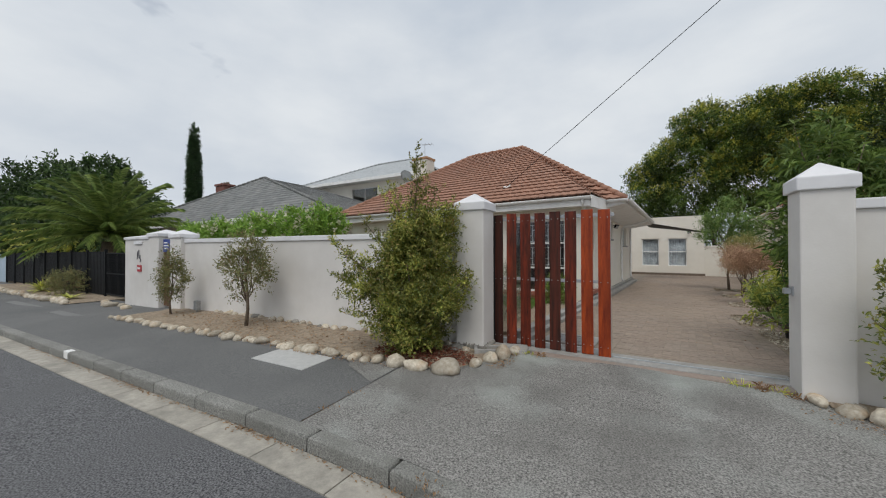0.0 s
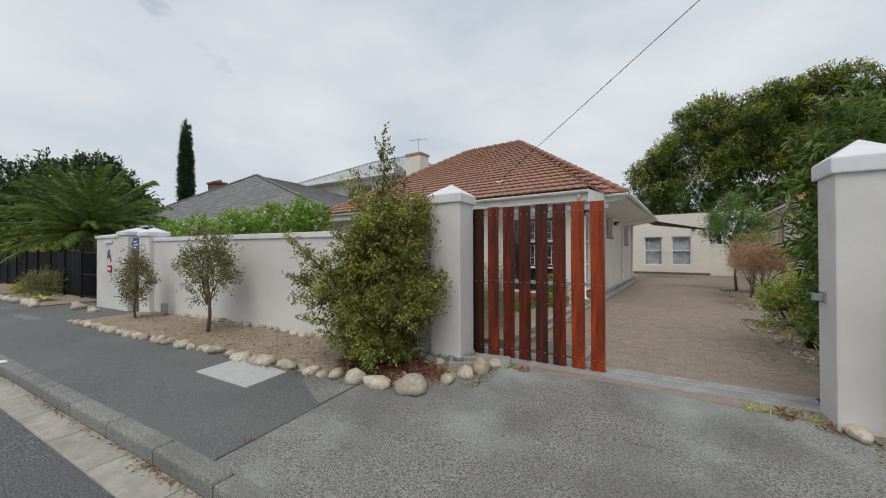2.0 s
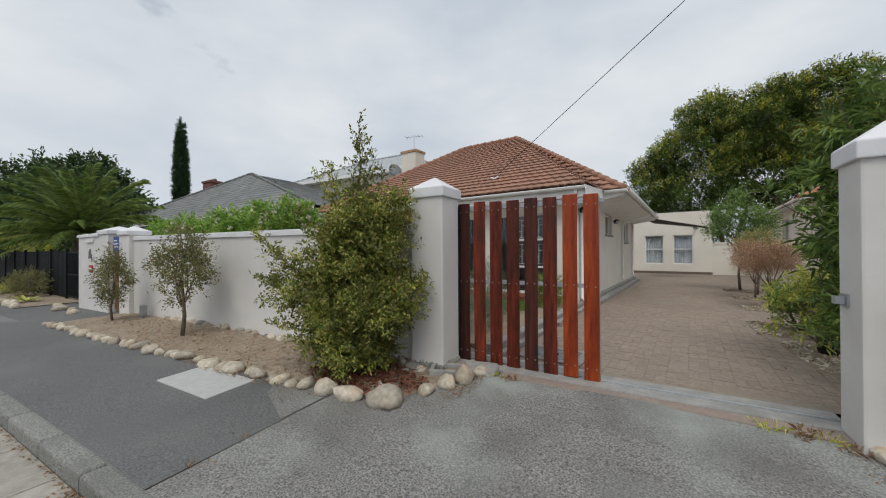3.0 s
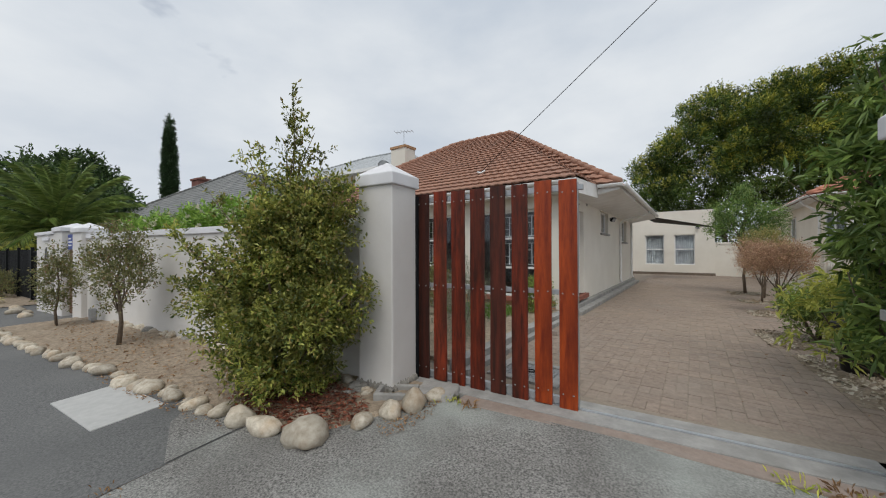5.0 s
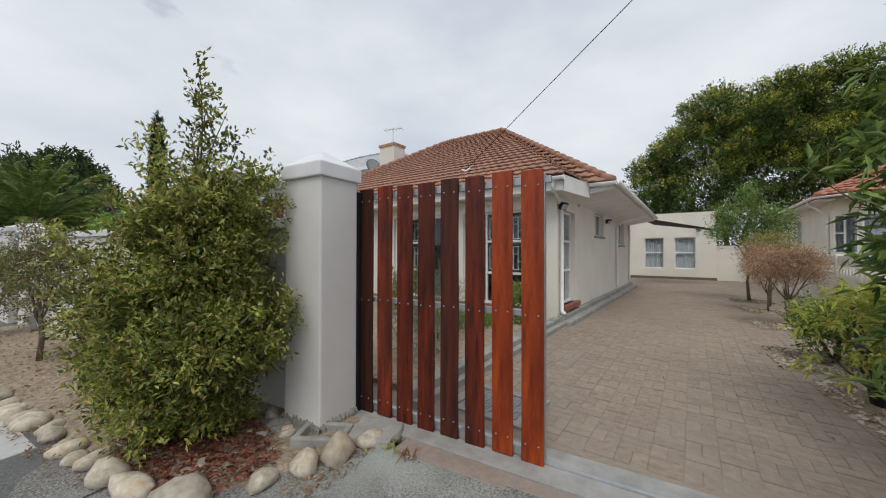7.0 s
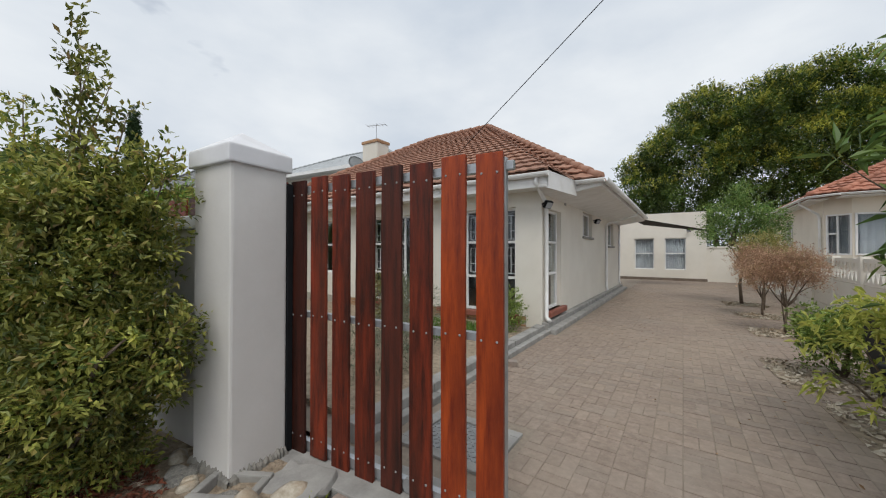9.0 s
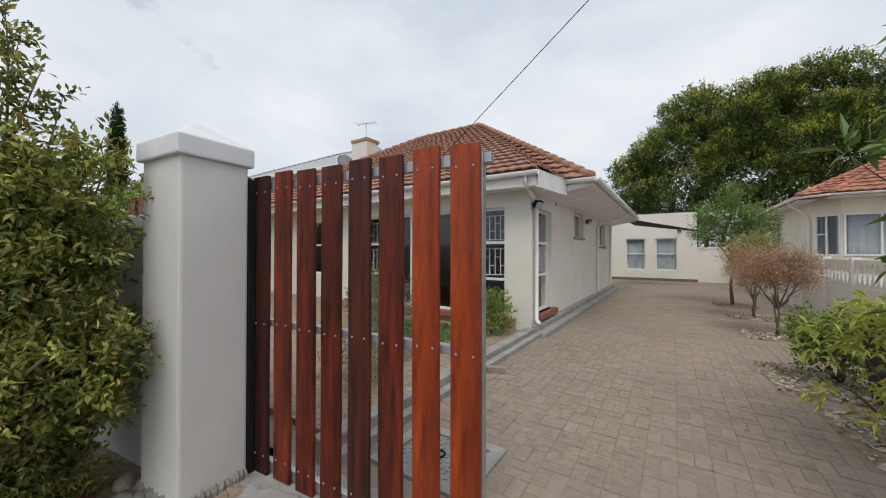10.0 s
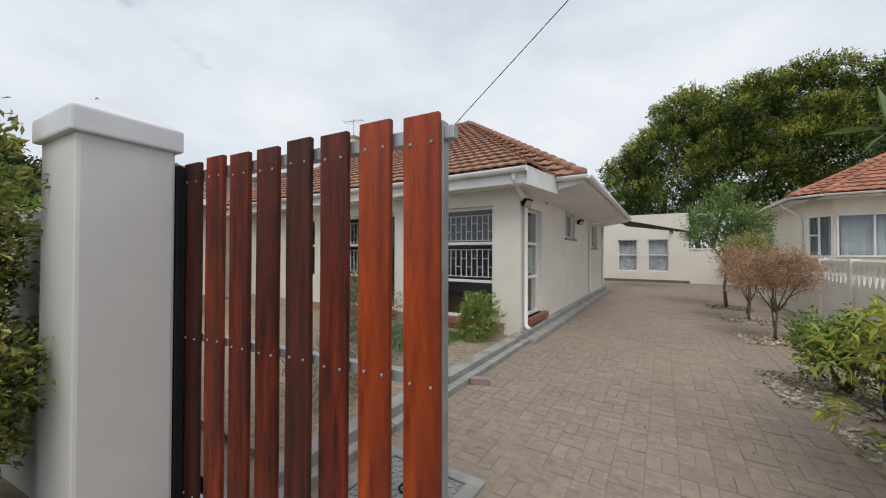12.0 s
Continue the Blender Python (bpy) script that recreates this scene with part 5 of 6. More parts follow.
part("casing", bx(-0.08, 0.08, -0.05, 0.05, 0.08, 0.32, 0.015), M_iron, bl)

# ---- small gate, signs and the neighbour's fence ----
sg = thing("small_gate", (-11.76, 4.80, wall_z(-11.8)), 0, "narrow brown wooden pedestrian gate between the pillars", "gate")
for k in range(4):
    part("board", bx(-0.27 + k * 0.135, -0.14 + k * 0.135, -0.015, 0.015, 0.05, 1.75, 0.004), M_browndoor, sg)
part("cross_rail", bx(-0.27, 0.27, 0.016, 0.05, 0.35, 0.45, 0.004), M_browndoor, sg)
part("cross_rail", bx(-0.27, 0.27, 0.016, 0.05, 1.35, 1.45, 0.004), M_browndoor, sg)
sn = thing("blue_sign", (-11.76, 4.755, 1.62), 0, "blue notice sign with white bars of lettering", "sign")
part("plate", bx(-0.2, 0.2, -0.012, 0.012, -0.16, 0.2, 0.004), M_blue, sn)
for z in (0.1, 0.02, -0.06):
    part("lettering", bx(-0.15, 0.15 - abs(z), -0.016, -0.012, z - 0.018, z + 0.018), M_white, sn)
rp_ = thing("red_plate", (-13.25, 4.645, 0.97), 0, "small red notice plate on the white block", "sign")
part("plate", bx(-0.13, 0.13, -0.015, 0.01, -0.1, 0.1, 0.004), M_redplate, rp_)
part("lettering", bx(-0.1, 0.1, -0.019, -0.015, -0.03, 0.03), M_white, rp_)
npl = part("letter_slot", bx(-0.28, 0.28, -0.02, 0.012, -0.045, 0.045, 0.008), M_cap)
npl.matrix_world = pose(-13.35, 4.645, 1.74)
tagged(npl, "pale letter slot plate on the white block", "letter box")
hn = thing("house_number", (-13.3, 4.645, 1.36), 0, "dark metal script ornament on the white block", "sign")
for pts in ([(-0.12, 0, -0.12), (-0.09, 0, 0.1), (-0.02, 0, 0.16), (-0.03, 0, -0.02)], [(0.0, 0, 0.16), (0.0, 0, -0.08), (0.07, 0, -0.1), (0.08, 0, 0.0), (0.02, 0, 0.02)], [(0.1, 0, -0.1), (0.13, 0, -0.14), (0.09, 0, -0.19)]):
    part("stroke", tube(bmesh.new(), pts, 0.012, 6), M_post, hn, "", True)

fence = thing("black_fence", (0, 0, 0), 0, "black steel fence of close upright bars and panels", "fence")
fz = lambda x: wall_z(x)
bar_me = bpy.data.meshes.new("bar")
bm = bx(-0.012, 0.012, -0.012, 0.012, 0.08, 1.62)
bm.to_mesh(bar_me)
bm.free()
bar_me.materials.append(M_black)
slat_me = bpy.data.meshes.new("slat")
bm = bx(-0.033, 0.033, -0.008, 0.008, 0.05, 1.7)
bm.to_mesh(slat_me)
bm.free()
slat_me.materials.append(M_black)
FX0, FX1, FY = -33.0, -17.6, 5.15
for k in range(9):
    xx = FX1 + (FX0 - FX1) * k / 8
    part("post", bx(xx - 0.04, xx + 0.04, FY - 0.06, FY + 0.02, fz(xx) - 0.1, fz(xx) + 1.78, 0.004), M_black, fence)
    if k < 8:
        x2 = FX1 + (FX0 - FX1) * (k + 1) / 8
        for i in range(24):
            b = new("slat", slat_me)
            b.parent = fence
            b.location = (x2 + 0.075 + (xx - x2 - 0.1) * i / 24, FY + 0.006 * (i % 2), fz(xx))
bgate = thing("black_gate", (-16.2, 5.15, wall_z(-16)), 0, "black steel sliding gate of upright bars", "gate")
for z in (0.08, 0.85, 1.6):
    part("rail", bx(-1.4, 1.4, -0.02, 0.02, z, z + 0.05), M_black, bgate)
for i in range(27):
    b = new("bar", bar_me)
    b.parent = bgate
    b.location = (-1.37 + i * 0.1055, 0, 0)
# solid black sheet added so the gaps between the bars read dark
part("mesh_backing", bx(-1.4, 1.4, 0.03, 0.035, 0.1, 1.55), M_black, bgate)
pb = part("pale_fence", bx(-42, -33.1, 5.1, 5.15, -0.4, 1.35, 0.01), M_palewood)
tagged(pb, "weathered pale blue board fence", "fence")
sidewall = part("brick_return", bx(-14.42, -14.33, 4.75, 5.1, wall_z(-14.4) - 0.1, 1.7, 0.02), M_plaster)
tagged(sidewall, "rough white painted brick return of the block", "wall", kind="structure")

# neighbour's plants before the fence
def rosette(name, at, n, length, width, material, seed, label, rise=0.9):
    t = thing(name, at, 0, label, "plant")
    rng = np.random.default_rng(seed)
    co, fa = [], []
    for i in range(n):
        a, e = rng.uniform(0, 6.283), rng.uniform(0.15, rise)
        ln = length * rng.uniform(0.7, 1.1)
        d = np.array([math.cos(a) * math.cos(e), math.sin(a) * math.cos(e), math.sin(e)])
        s = np.array([-math.sin(a), math.cos(a), 0])
        b = len(co)
        for k in range(5):
            f = k / 4
            p = d * ln * f + np.array([0, 0, -0.35 * ln * f * f]) + np.array([0, 0, 0.05])
            w = width * (1 - f) ** 0.7 * (0.6 + 0.4 * math.sin(f * 3.14))
            co += [p - s * w, p + s * w + np.array([0, 0, 0.0])]
        for k in range(4):
            fa.append((b + 2 * k, b + 2 * k + 1, b + 2 * k + 3, b + 2 * k + 2))
    raw("leaves", co, fa, material, t)
    return t


rosette("spiky_plant", (-22.5, 4.5, ground_z(-22, 4.5)), 70, 1.0, 0.05, L_yellow, 61, "spiky yellow-green rosette plant in the sand", 1.3)
rosette("agave", (-17.6, 4.2, ground_z(-17.6, 4.2)), 34, 0.6, 0.05, L_yellow, 62, "low yellow-green agave in the sand", 0.8)
shrub("brown_shrub", (-20.2, 4.6, ground_z(-20, 4.6)), [(0, 0, 0.5, 0.9, 0.5, 0.4), (0.7, 0, 0.55, 0.6, 0.5, 0.4)], [((0, 0, 0), [(0.3, 0, 0.6), (-0.4, 0, 0.5)], 0.02)], 420, 10, 0.07, 0.03, L_small, 63, "low dry olive-brown shrub in the neighbour's bed", "shrub", 0.2)
shrub("yellow_bush", (-40, 8.5, -0.3), [(0, 0, 2.6, 3.0, 2, 1.9), (4, 0, 2.0, 2.5, 2, 1.5)], [((0, 0, 0), [(0, 0, 2)], 0.1)], 1100, 11, 0.25, 0.12, L_yellow, 64, "yellow-green bush beyond the black fence", "bush", 0.5)


def palm(at, n, length, seed, label):
    t = thing("palm_tree", at, 0, label, "palm tree")
    bm = bmesh.new()
    tube(bm, [(0, 0, 0), (0, 0, 0.8), (0, 0, 1.6), (0, 0, 2.2)], [0.34, 0.32, 0.36, 0.28], 12)
    part("trunk", bm, M_bark, t, "", True)
    rng = np.random.default_rng(seed)
    for i in range(n):
        a = i * 2.39996
        e = 1.5 - 1.2 * (i / n) ** 1.0 + rng.uniform(-0.08, 0.08)
        ln = length * (1.12 - 0.3 * i / n) * rng.uniform(0.88, 1.1)
        h = np.array([math.cos(a), math.sin(a), 0])
        pts = []
        for f in np.linspace(0, 1, 9):
            bend = (0.36 + 0.42 * i / n) * f * f * (1.0 + 0.3 * math.cos(e))
            pts.append(np.array([0, 0, 2.35]) + h * ln * (math.cos(e) * f + 0.2 * f * f) + np.array([0, 0, ln * (math.sin(e) * f - bend * 0.62)]))
        pos, dr = [], []
        for k in range(56):
            f = 0.12 + 0.88 * k / 56
            g = f * 8
            i0 = min(7, int(g))
            p = pts[i0] + (pts[i0 + 1] - pts[i0]) * (g - i0)
            tg = pts[i0 + 1] - pts[i0]
            tg /= np.linalg.norm(tg)
            sd = np.cross(tg, [0, 0, 1.0])
            sd /= max(np.linalg.norm(sd), 1e-3)
            for sgn in (-1, 1):
                pos.append(p)
                dr.append(tg * 0.95 + sd * sgn * 0.6 + np.array([0, 0, -0.12]))
        co, fa = leaf_mesh(np.array(pos), np.array(dr), 0.46, 0.024, rng, droop=0.35)
        fr = raw("frond", co, fa, L_palm, t)
        part("frond_stalk", tube(bmesh.new(), [tuple(p) for p in pts], [0.03 - 0.003 * q for q in range(9)], 5), L_palm, fr, "", True)
    return t


palm((-23.3, 6.9, -0.2), 72, 3.9, 71, "spreading date palm with arching fronds behind the black fence")
pos, hd = in_lobes([(-1.6, 0, 2.05, 1.5, 0.8, 0.7), (0.2, 0, 2.15, 1.0, 0.8, 0.7), (0.75, 0, 2.2, 0.6, 0.8, 0.6), (-4.8, 0, 2.0, 1.2, 0.7, 0.65)], 330, 77, 0.95)
hedge = next(o for o in bpy.data.objects if o.name.startswith("flowering_hedge"))
foliage("blossoms", pos, hd, 7, 0.11, 0.085, L_flower, hedge, 78, 0.06, "cream-white blossoms")

# ---- far houses ----
gh = thing("grey_roofed_house", (0, 0, 0), 0, "neighbouring house with a grey slate hipped roof", "house")
a, b, c, d, ap, ap2 = Vector((-36, 11, 3.35)), Vector((-11.9, 11, 3.35)), Vector((-11.9, 22, 3.35)), Vector((-36, 22, 3.35)), Vector((-23.4, 15.2, 6.75)), Vector((-23.4, 18, 6.75))
roof_of(gh, [(a, b, ap), (b, c, ap2, ap), (c, d, ap2), (d, a, ap, ap2)], M_slate, [(a, ap), (b, ap)], M_slate, 0.28, 0.4, 0.022, 0.1)
part("wall", bx(-35.3, -12.6, 11.7, 21.3, -0.3, 3.35), M_cream, gh)
part("fascia", bx(-36, -11.9, 10.94, 11.0, 3.12, 3.33), M_white, gh)
gc = thing("brick_chimney", (-27.9, 14.9, 4.6), 0, "red brick chimney with clay pots on the grey roof", "chimney")
part("chimney_shaft", bx(-0.55, 0.55, -0.4, 0.4, -1.0, 1.9, 0.02), M_brick_red, gc)
part("coping", bx(-0.62, 0.62, -0.47, 0.47, 1.9, 2.05, 0.02), M_brick_red, gc)
for xx in (-0.38, 0.0, 0.38):
    part("pot", tube(bmesh.new(), [(xx, 0, 2.05), (xx, 0, 2.22)], [0.13, 0.11], 10), M_dkplinth, gc, "", True)
tw = thing("two_storey_house", (0, 0, 0), 0, "cream two-storey house with a pale grey hipped roof", "house")
part("wall", wall_with_holes("x", 20.3, 0.3, -24.7, -12.8, -0.2, 6.9, [(-20.0, -17.4, 5.2, 6.4)]), M_cream, tw)
part("wall", bx(-24.7, -24.4, 20.6, 28, -0.2, 6.9), M_cream, tw)
part("wall", bx(-13.1, -12.8, 20.6, 28, -0.2, 6.9), M_cream, tw)
part("wall", bx(-24.4, -13.1, 27.7, 28, -0.2, 6.9), M_cream, tw)
wdk = casement(tw, "x", 20.3, -20.0, -17.4, 5.2, 6.4, (-18.7,), (), "brown-framed upper window")
a, b, c, d = Vector((-25.6, 19.6, 6.95)), Vector((-12.0, 19.6, 6.95)), Vector((-12.0, 28.8, 6.95)), Vector((-25.6, 28.8, 6.95))
r0, r1 = Vector((-20.6, 24.2, 9.25)), Vector((-16.5, 24.2, 9.25))
roof_of(tw, [(a, b, r1, r0), (b, c, r1), (c, d, r0, r1), (d, a, r0)], M_metalroof, [(a, r0), (b, r1), (r0, r1)], M_metalroof, 0.45, 0.9, 0.012, 0.05)
part("fascia", bx(-25.6, -12.0, 19.53, 19.6, 6.75, 6.97), M_white, tw)
part("soffit", bx(-25.6, -12.0, 19.6, 20.3, 6.75, 6.78), M_white, tw)

# ---- aerial, dish, cable ----
aer = thing("tv_aerial", HM @ Vector((-9.1, 4.7, 6.47)), HTURN + 20, "thin metal television aerial on the chimney", "aerial")
part("mast", tube(bmesh.new(), [(0, 0, -0.3), (0, 0, 0.75)], 0.014, 6), M_galv, aer)
part("boom", tube(bmesh.new(), [(-0.45, 0, 0.7), (0.45, 0, 0.7)], 0.011, 6), M_galv, aer)
for k in range(6):
    xx = -0.42 + k * 0.168
    part("element", tube(bmesh.new(), [(xx, -0.22, 0.7), (xx, 0.22, 0.7)], 0.007, 5), M_galv, aer)
dish = thing("satellite_dish", HM @ Vector((-10.15, 4.5, 5.6)), HTURN, "grey satellite dish beside the chimney", "dish")
bm = bmesh.new()
rings = []
for k in range(5):
    r = 0.38 * k / 4
    rings.append([bm.verts.new((r * math.cos(t), 0.35 * r * r - 0.0, r * math.sin(t))) for t in np.linspace(0, 2 * math.pi, 20, endpoint=False)] if k else [bm.verts.new((0, 0, 0))])
for j in range(20):
    bm.faces.new((rings[0][0], rings[1][j], rings[1][(j + 1) % 20]))
    for k in range(1, 4):
        bm.faces.new((rings[k][j], rings[k + 1][j], rings[k + 1][(j + 1) % 20], rings[k][(j + 1) % 20]))
bmesh.ops.solidify(bm, geom=bm.faces[:], thickness=0.012)
bmesh.ops.transform(bm, matrix=pose(0, 0, 0, -20, 0, 70), verts=bm.verts[:])
part("reflector", bm, M_metalroof, dish, "", True)
part("bracket", tube(bmesh.new(), [(0, 0, 0), (0.1, 0.1, -0.3), (0.1, 0.1, -1.0)], 0.02, 6), M_galv, dish)

c0, cd = Vector((-0.79, 10.20, 5.524)), Vector((0.83, -0.2054, 0.5186))
cab = thing("overhead_cable", tuple(c0 - cd * 3.75), 0, "thin black overhead cable running up from the roof", "cable")
pts = []
for k in range(25):
    f = k / 24
    p = cd * (f * 24) - Vector((0, 0, 0.0))
    pts.append(tuple(p))
part("wire", tube(bmesh.new(), pts, 0.008, 6), M_black, cab, "", True)
part("bracket", tube(bmesh.new(), [(0, 0, -0.12), (0, 0, 0.0)], 0.02, 6), M_black, cab)
part("insulator", tube(bmesh.new(), [(-0.12, 0.0, 0.0), (0.0, 0, -0.04), (0.12, 0, 0.02)], 0.028, 8), M_white, cab, "", True)

# ---- on the house ----
def flood_lamp(at, label, turn=0):
    t = thing("flood_lamp", at, HTURN + turn, label, "lamp")
    part("bracket", tube(bmesh.new(), [(0, 0, 0), (0.06, -0.02, 0.03), (0.10, -0.04, 0.0)], 0.012, 6), M_black, t, "", True)
    bm = bx(-0.02, 0.05, -0.085, 0.085, -0.07, 0.07, 0.008)
    bmesh.ops.transform(bm, matrix=pose(0.12, -0.04, -0.01, 0, 35, -25), verts=bm.verts[:])
    part("housing", bm, M_black, t)
    bm = bx(0.05, 0.054, -0.07, 0.07, -0.055, 0.055)
    bmesh.ops.transform(bm, matrix=pose(0.12, -0.04, -0.01, 0, 35, -25), verts=bm.verts[:])
    part("lens", bm, M_curtain, t)
    return t


flood_lamp(on_house(0.0, 0.02, 2.40), "black flood lamp on the house corner")
flood_lamp(on_house(0.0, 4.6, 2.42), "black flood lamp over the small window")
flood_lamp(on_house(2.5, 15.8, 2.64), "black flood lamp between the wing's windows", -90)
vt = part("air_vent", bx(0.0, 0.012, 1.55, 1.67, 2.55, 2.63, 0.003), M_concrete)
vt.matrix_world = HM.copy()
tagged(vt, "small grey air vent under the eave", "vent")
sail = thing("shade_sail", (0, 0, 0), 0, "dark brown shade cloth stretched over the driveway", "shade sail")
A_, B_, C_ = HM @ Vector((0.3, 9.85, 2.95)), HM @ Vector((3.7, 13.1, 2.36)), HM @ Vector((0.6, 13.6, 2.86))
co, fa, nn = [], [], 10
idx = {}
for i in range(nn + 1):
    for j in range(nn + 1 - i):
        u, v = i / nn, j / nn
        p = A_ * (1 - u - v) + B_ * u + C_ * v
        p = p + Vector((0, 0, -0.25 * u * v * (1 - u - v)))
        idx[i, j] = len(co)
        co.append(p)
for i in range(nn):
    for j in range(nn - i):
        fa.append((idx[i, j], idx[i + 1, j], idx[i, j + 1]))
        if i + j < nn - 1:
            fa.append((idx[i + 1, j], idx[i + 1, j + 1], idx[i, j + 1]))
co += [p + Vector((0, 0, 0.02)) for p in co]
h = len(co) // 2
fa += [tuple(k + h for k in f[::-1]) for f in fa]
raw("cloth", co, fa, M_shade, sail)
part("rope", tube(bmesh.new(), [B_, B_ + Vector((0.35, 0.45, 0.02))], 0.01, 5), M_black, sail)
part("rope", tube(bmesh.new(), [A_, A_ + Vector((-0.25, -0.1, 0.05))], 0.01, 5), M_black, sail)

# ---- house garden and its kerb ----
gk = thing("garden_kerb", HC, HTURN, "grey concrete garden kerb beside the driveway", "kerb", kind="structure")
ky = -4.62
rg3 = random.Random(2)
while ky < -0.1:
    ln = min(1.05, -0.1 - ky)
    part("kerb_piece", bx(-0.06, 0.10, ky + 0.004, ky + ln - 0.004, -0.1, 0.15 + rg3.uniform(-0.006, 0.006), 0.014), M_concrete, gk)
    part("kerb_foot", bx(0.10, 0.20, ky + 0.004, ky + ln - 0.004, -0.1, 0.07, 0.012), M_concrete, gk)
    ky += ln
part("garden_soil", bx(-9.4, -0.06, -4.4, -0.005, -0.1, 0.06), M_sand, gk)
tagged(bpy.data.objects["garden_soil"], "sandy garden soil before the house")
# brick plinth under the front windows
pl_ = thing("brick_plinth", HC, HTURN, "brown face-brick plinth of the house front", "wall", kind="structure")
part("mortar_bed", bx(-9.4, -0.30, 0.012, 0.2, -0.05, 0.255), M_mortar, pl_)
part("corner_plaster", bx(-0.30, 0.0, 0.0, 0.2, -0.05, 0.258), M_cream, pl_)
brick_me = bpy.data.meshes.new("brick")
bm = bx(-0.107, 0.107, -0.01, 0.05, -0.034, 0.034, 0.003)
bm.to_mesh(brick_me)
bm.free()
brick_me.materials.append(M_brick)
for r in range(3):
    for i in range(24):
        xx = -0.42 - i * 0.228 - (0.114 if r % 2 else 0)
        b = new("brick", brick_me)
        b.parent = pl_
        b.location = (xx, 0.012, 0.055 + r * 0.079)
lb = part("loose_brick", bx(-0.11, 0.11, -0.055, 0.055, 0, 0.07, 0.006), M_pinkbrick)
lb.matrix_world = pose(-1.33, 8.05, 0.0, 0, 0, 20)
tagged(lb, "loose red-brown brick lying by the garden kerb", "brick")

shrub("round_bush", on_house(-0.55, -0.55, 0.05), [(0, 0, 0.28, 0.33, 0.3, 0.28), (0.05, 0, 0.55, 0.25, 0.25, 0.22)], [((0, 0, 0), [(0.1, 0, 0.5), (-0.15, 0, 0.4)], 0.012)], 420, 12, 0.04, 0.022, L_light, 81, "small round light green bush by the house corner", "bush", 0.13)
shrub("grey_bush", on_house(-1.1, -2.6, 0.05), [(0, 0, 0.4, 0.3, 0.4, 0.4), (-0.1, 0.2, 0.7, 0.25, 0.3, 0.35)], [((0, 0, 0), [(0.1, 0, 0.9), (-0.2, 0.1, 0.8), (0, 0.3, 0.9)], 0.01)], 480, 12, 0.06, 0.009, L_lav, 82, "grey-green lavender-like bush by the garden kerb", "bush", 0.25, spread=0.5)
shrub("grey_bush", on_house(-0.75, -3.5, 0.05), [(0, 0, 0.25, 0.3, 0.4, 0.25)], [((0, 0, 0), [(0.1, 0, 0.4)], 0.01)], 260, 12, 0.055, 0.009, L_lav, 83, "low grey-green bush by the garden kerb", "bush", 0.2, spread=0.5)
shrub("garden_shrub", on_house(-2.9, -1.2, 0.05), [(0, 0, 0.5, 0.4, 0.4, 0.45)], [((0, 0, 0), [(0.1, 0, 0.6), (-0.2, 0.1, 0.6)], 0.012)], 330, 12, 0.06, 0.025, L_small, 84, "grey-green shrub before the house window", "shrub", 0.2)
rng = np.random.default_rng(90)
n = 2600
gp = np.stack([rng.uniform(-2.3, -0.75, n), rng.uniform(-1.9, -0.5, n), np.full(n, 0.06)], 1)
gp = np.array([HM @ Vector(p) for p in gp])
co, fa = leaf_mesh(gp, rng.normal(size=(n, 3)) * 0.35 + np.array([0, 0, 1.0]), 0.13, 0.012, rng)
tagged(raw("grass_patch", co, fa, L_grass, None, "", False, "stuff"), "small patch of bright green grass by the house", "grass")

# ---- drain cover ----
dc = thing("drain_cover", (-1.07, 6.12, 0.0), -4.7, "grey iron drain cover in a concrete frame", "drain cover")
for a in ((-0.40, 0.40, 0.24, 0.33), (-0.40, 0.40, -0.33, -0.24), (-0.40, -0.30, -0.24, 0.24), (0.30, 0.40, -0.24, 0.24)):
    part("frame_side", bx(*a, -0.05, 0.022, 0.008), M_concrete, dc)
part("plate", bx(-0.295, 0.295, -0.235, 0.235, -0.04, 0.008, 0.004), M_iron, dc)
bm = bmesh.new()
for i in range(14):
    for j in range(11):
        m = pose(-0.27 + i * 0.0415, -0.21 + j * 0.042, 0.010, 0, 0, 45 if (i + j) % 2 else -45)
        vs = bmesh.ops.create_cube(bm, size=1.0, matrix=m @ Matrix.Diagonal((0.030, 0.009, 0.008, 1)))
part("tread", bm, M_iron, dc)
part("lifting_ring", tube(bmesh.new(), [(0.045 * math.cos(t), 0.045 * math.sin(t), 0.018) for t in np.linspace(0, 6.283, 14)], 0.007, 6), M_black, dc, "", True)

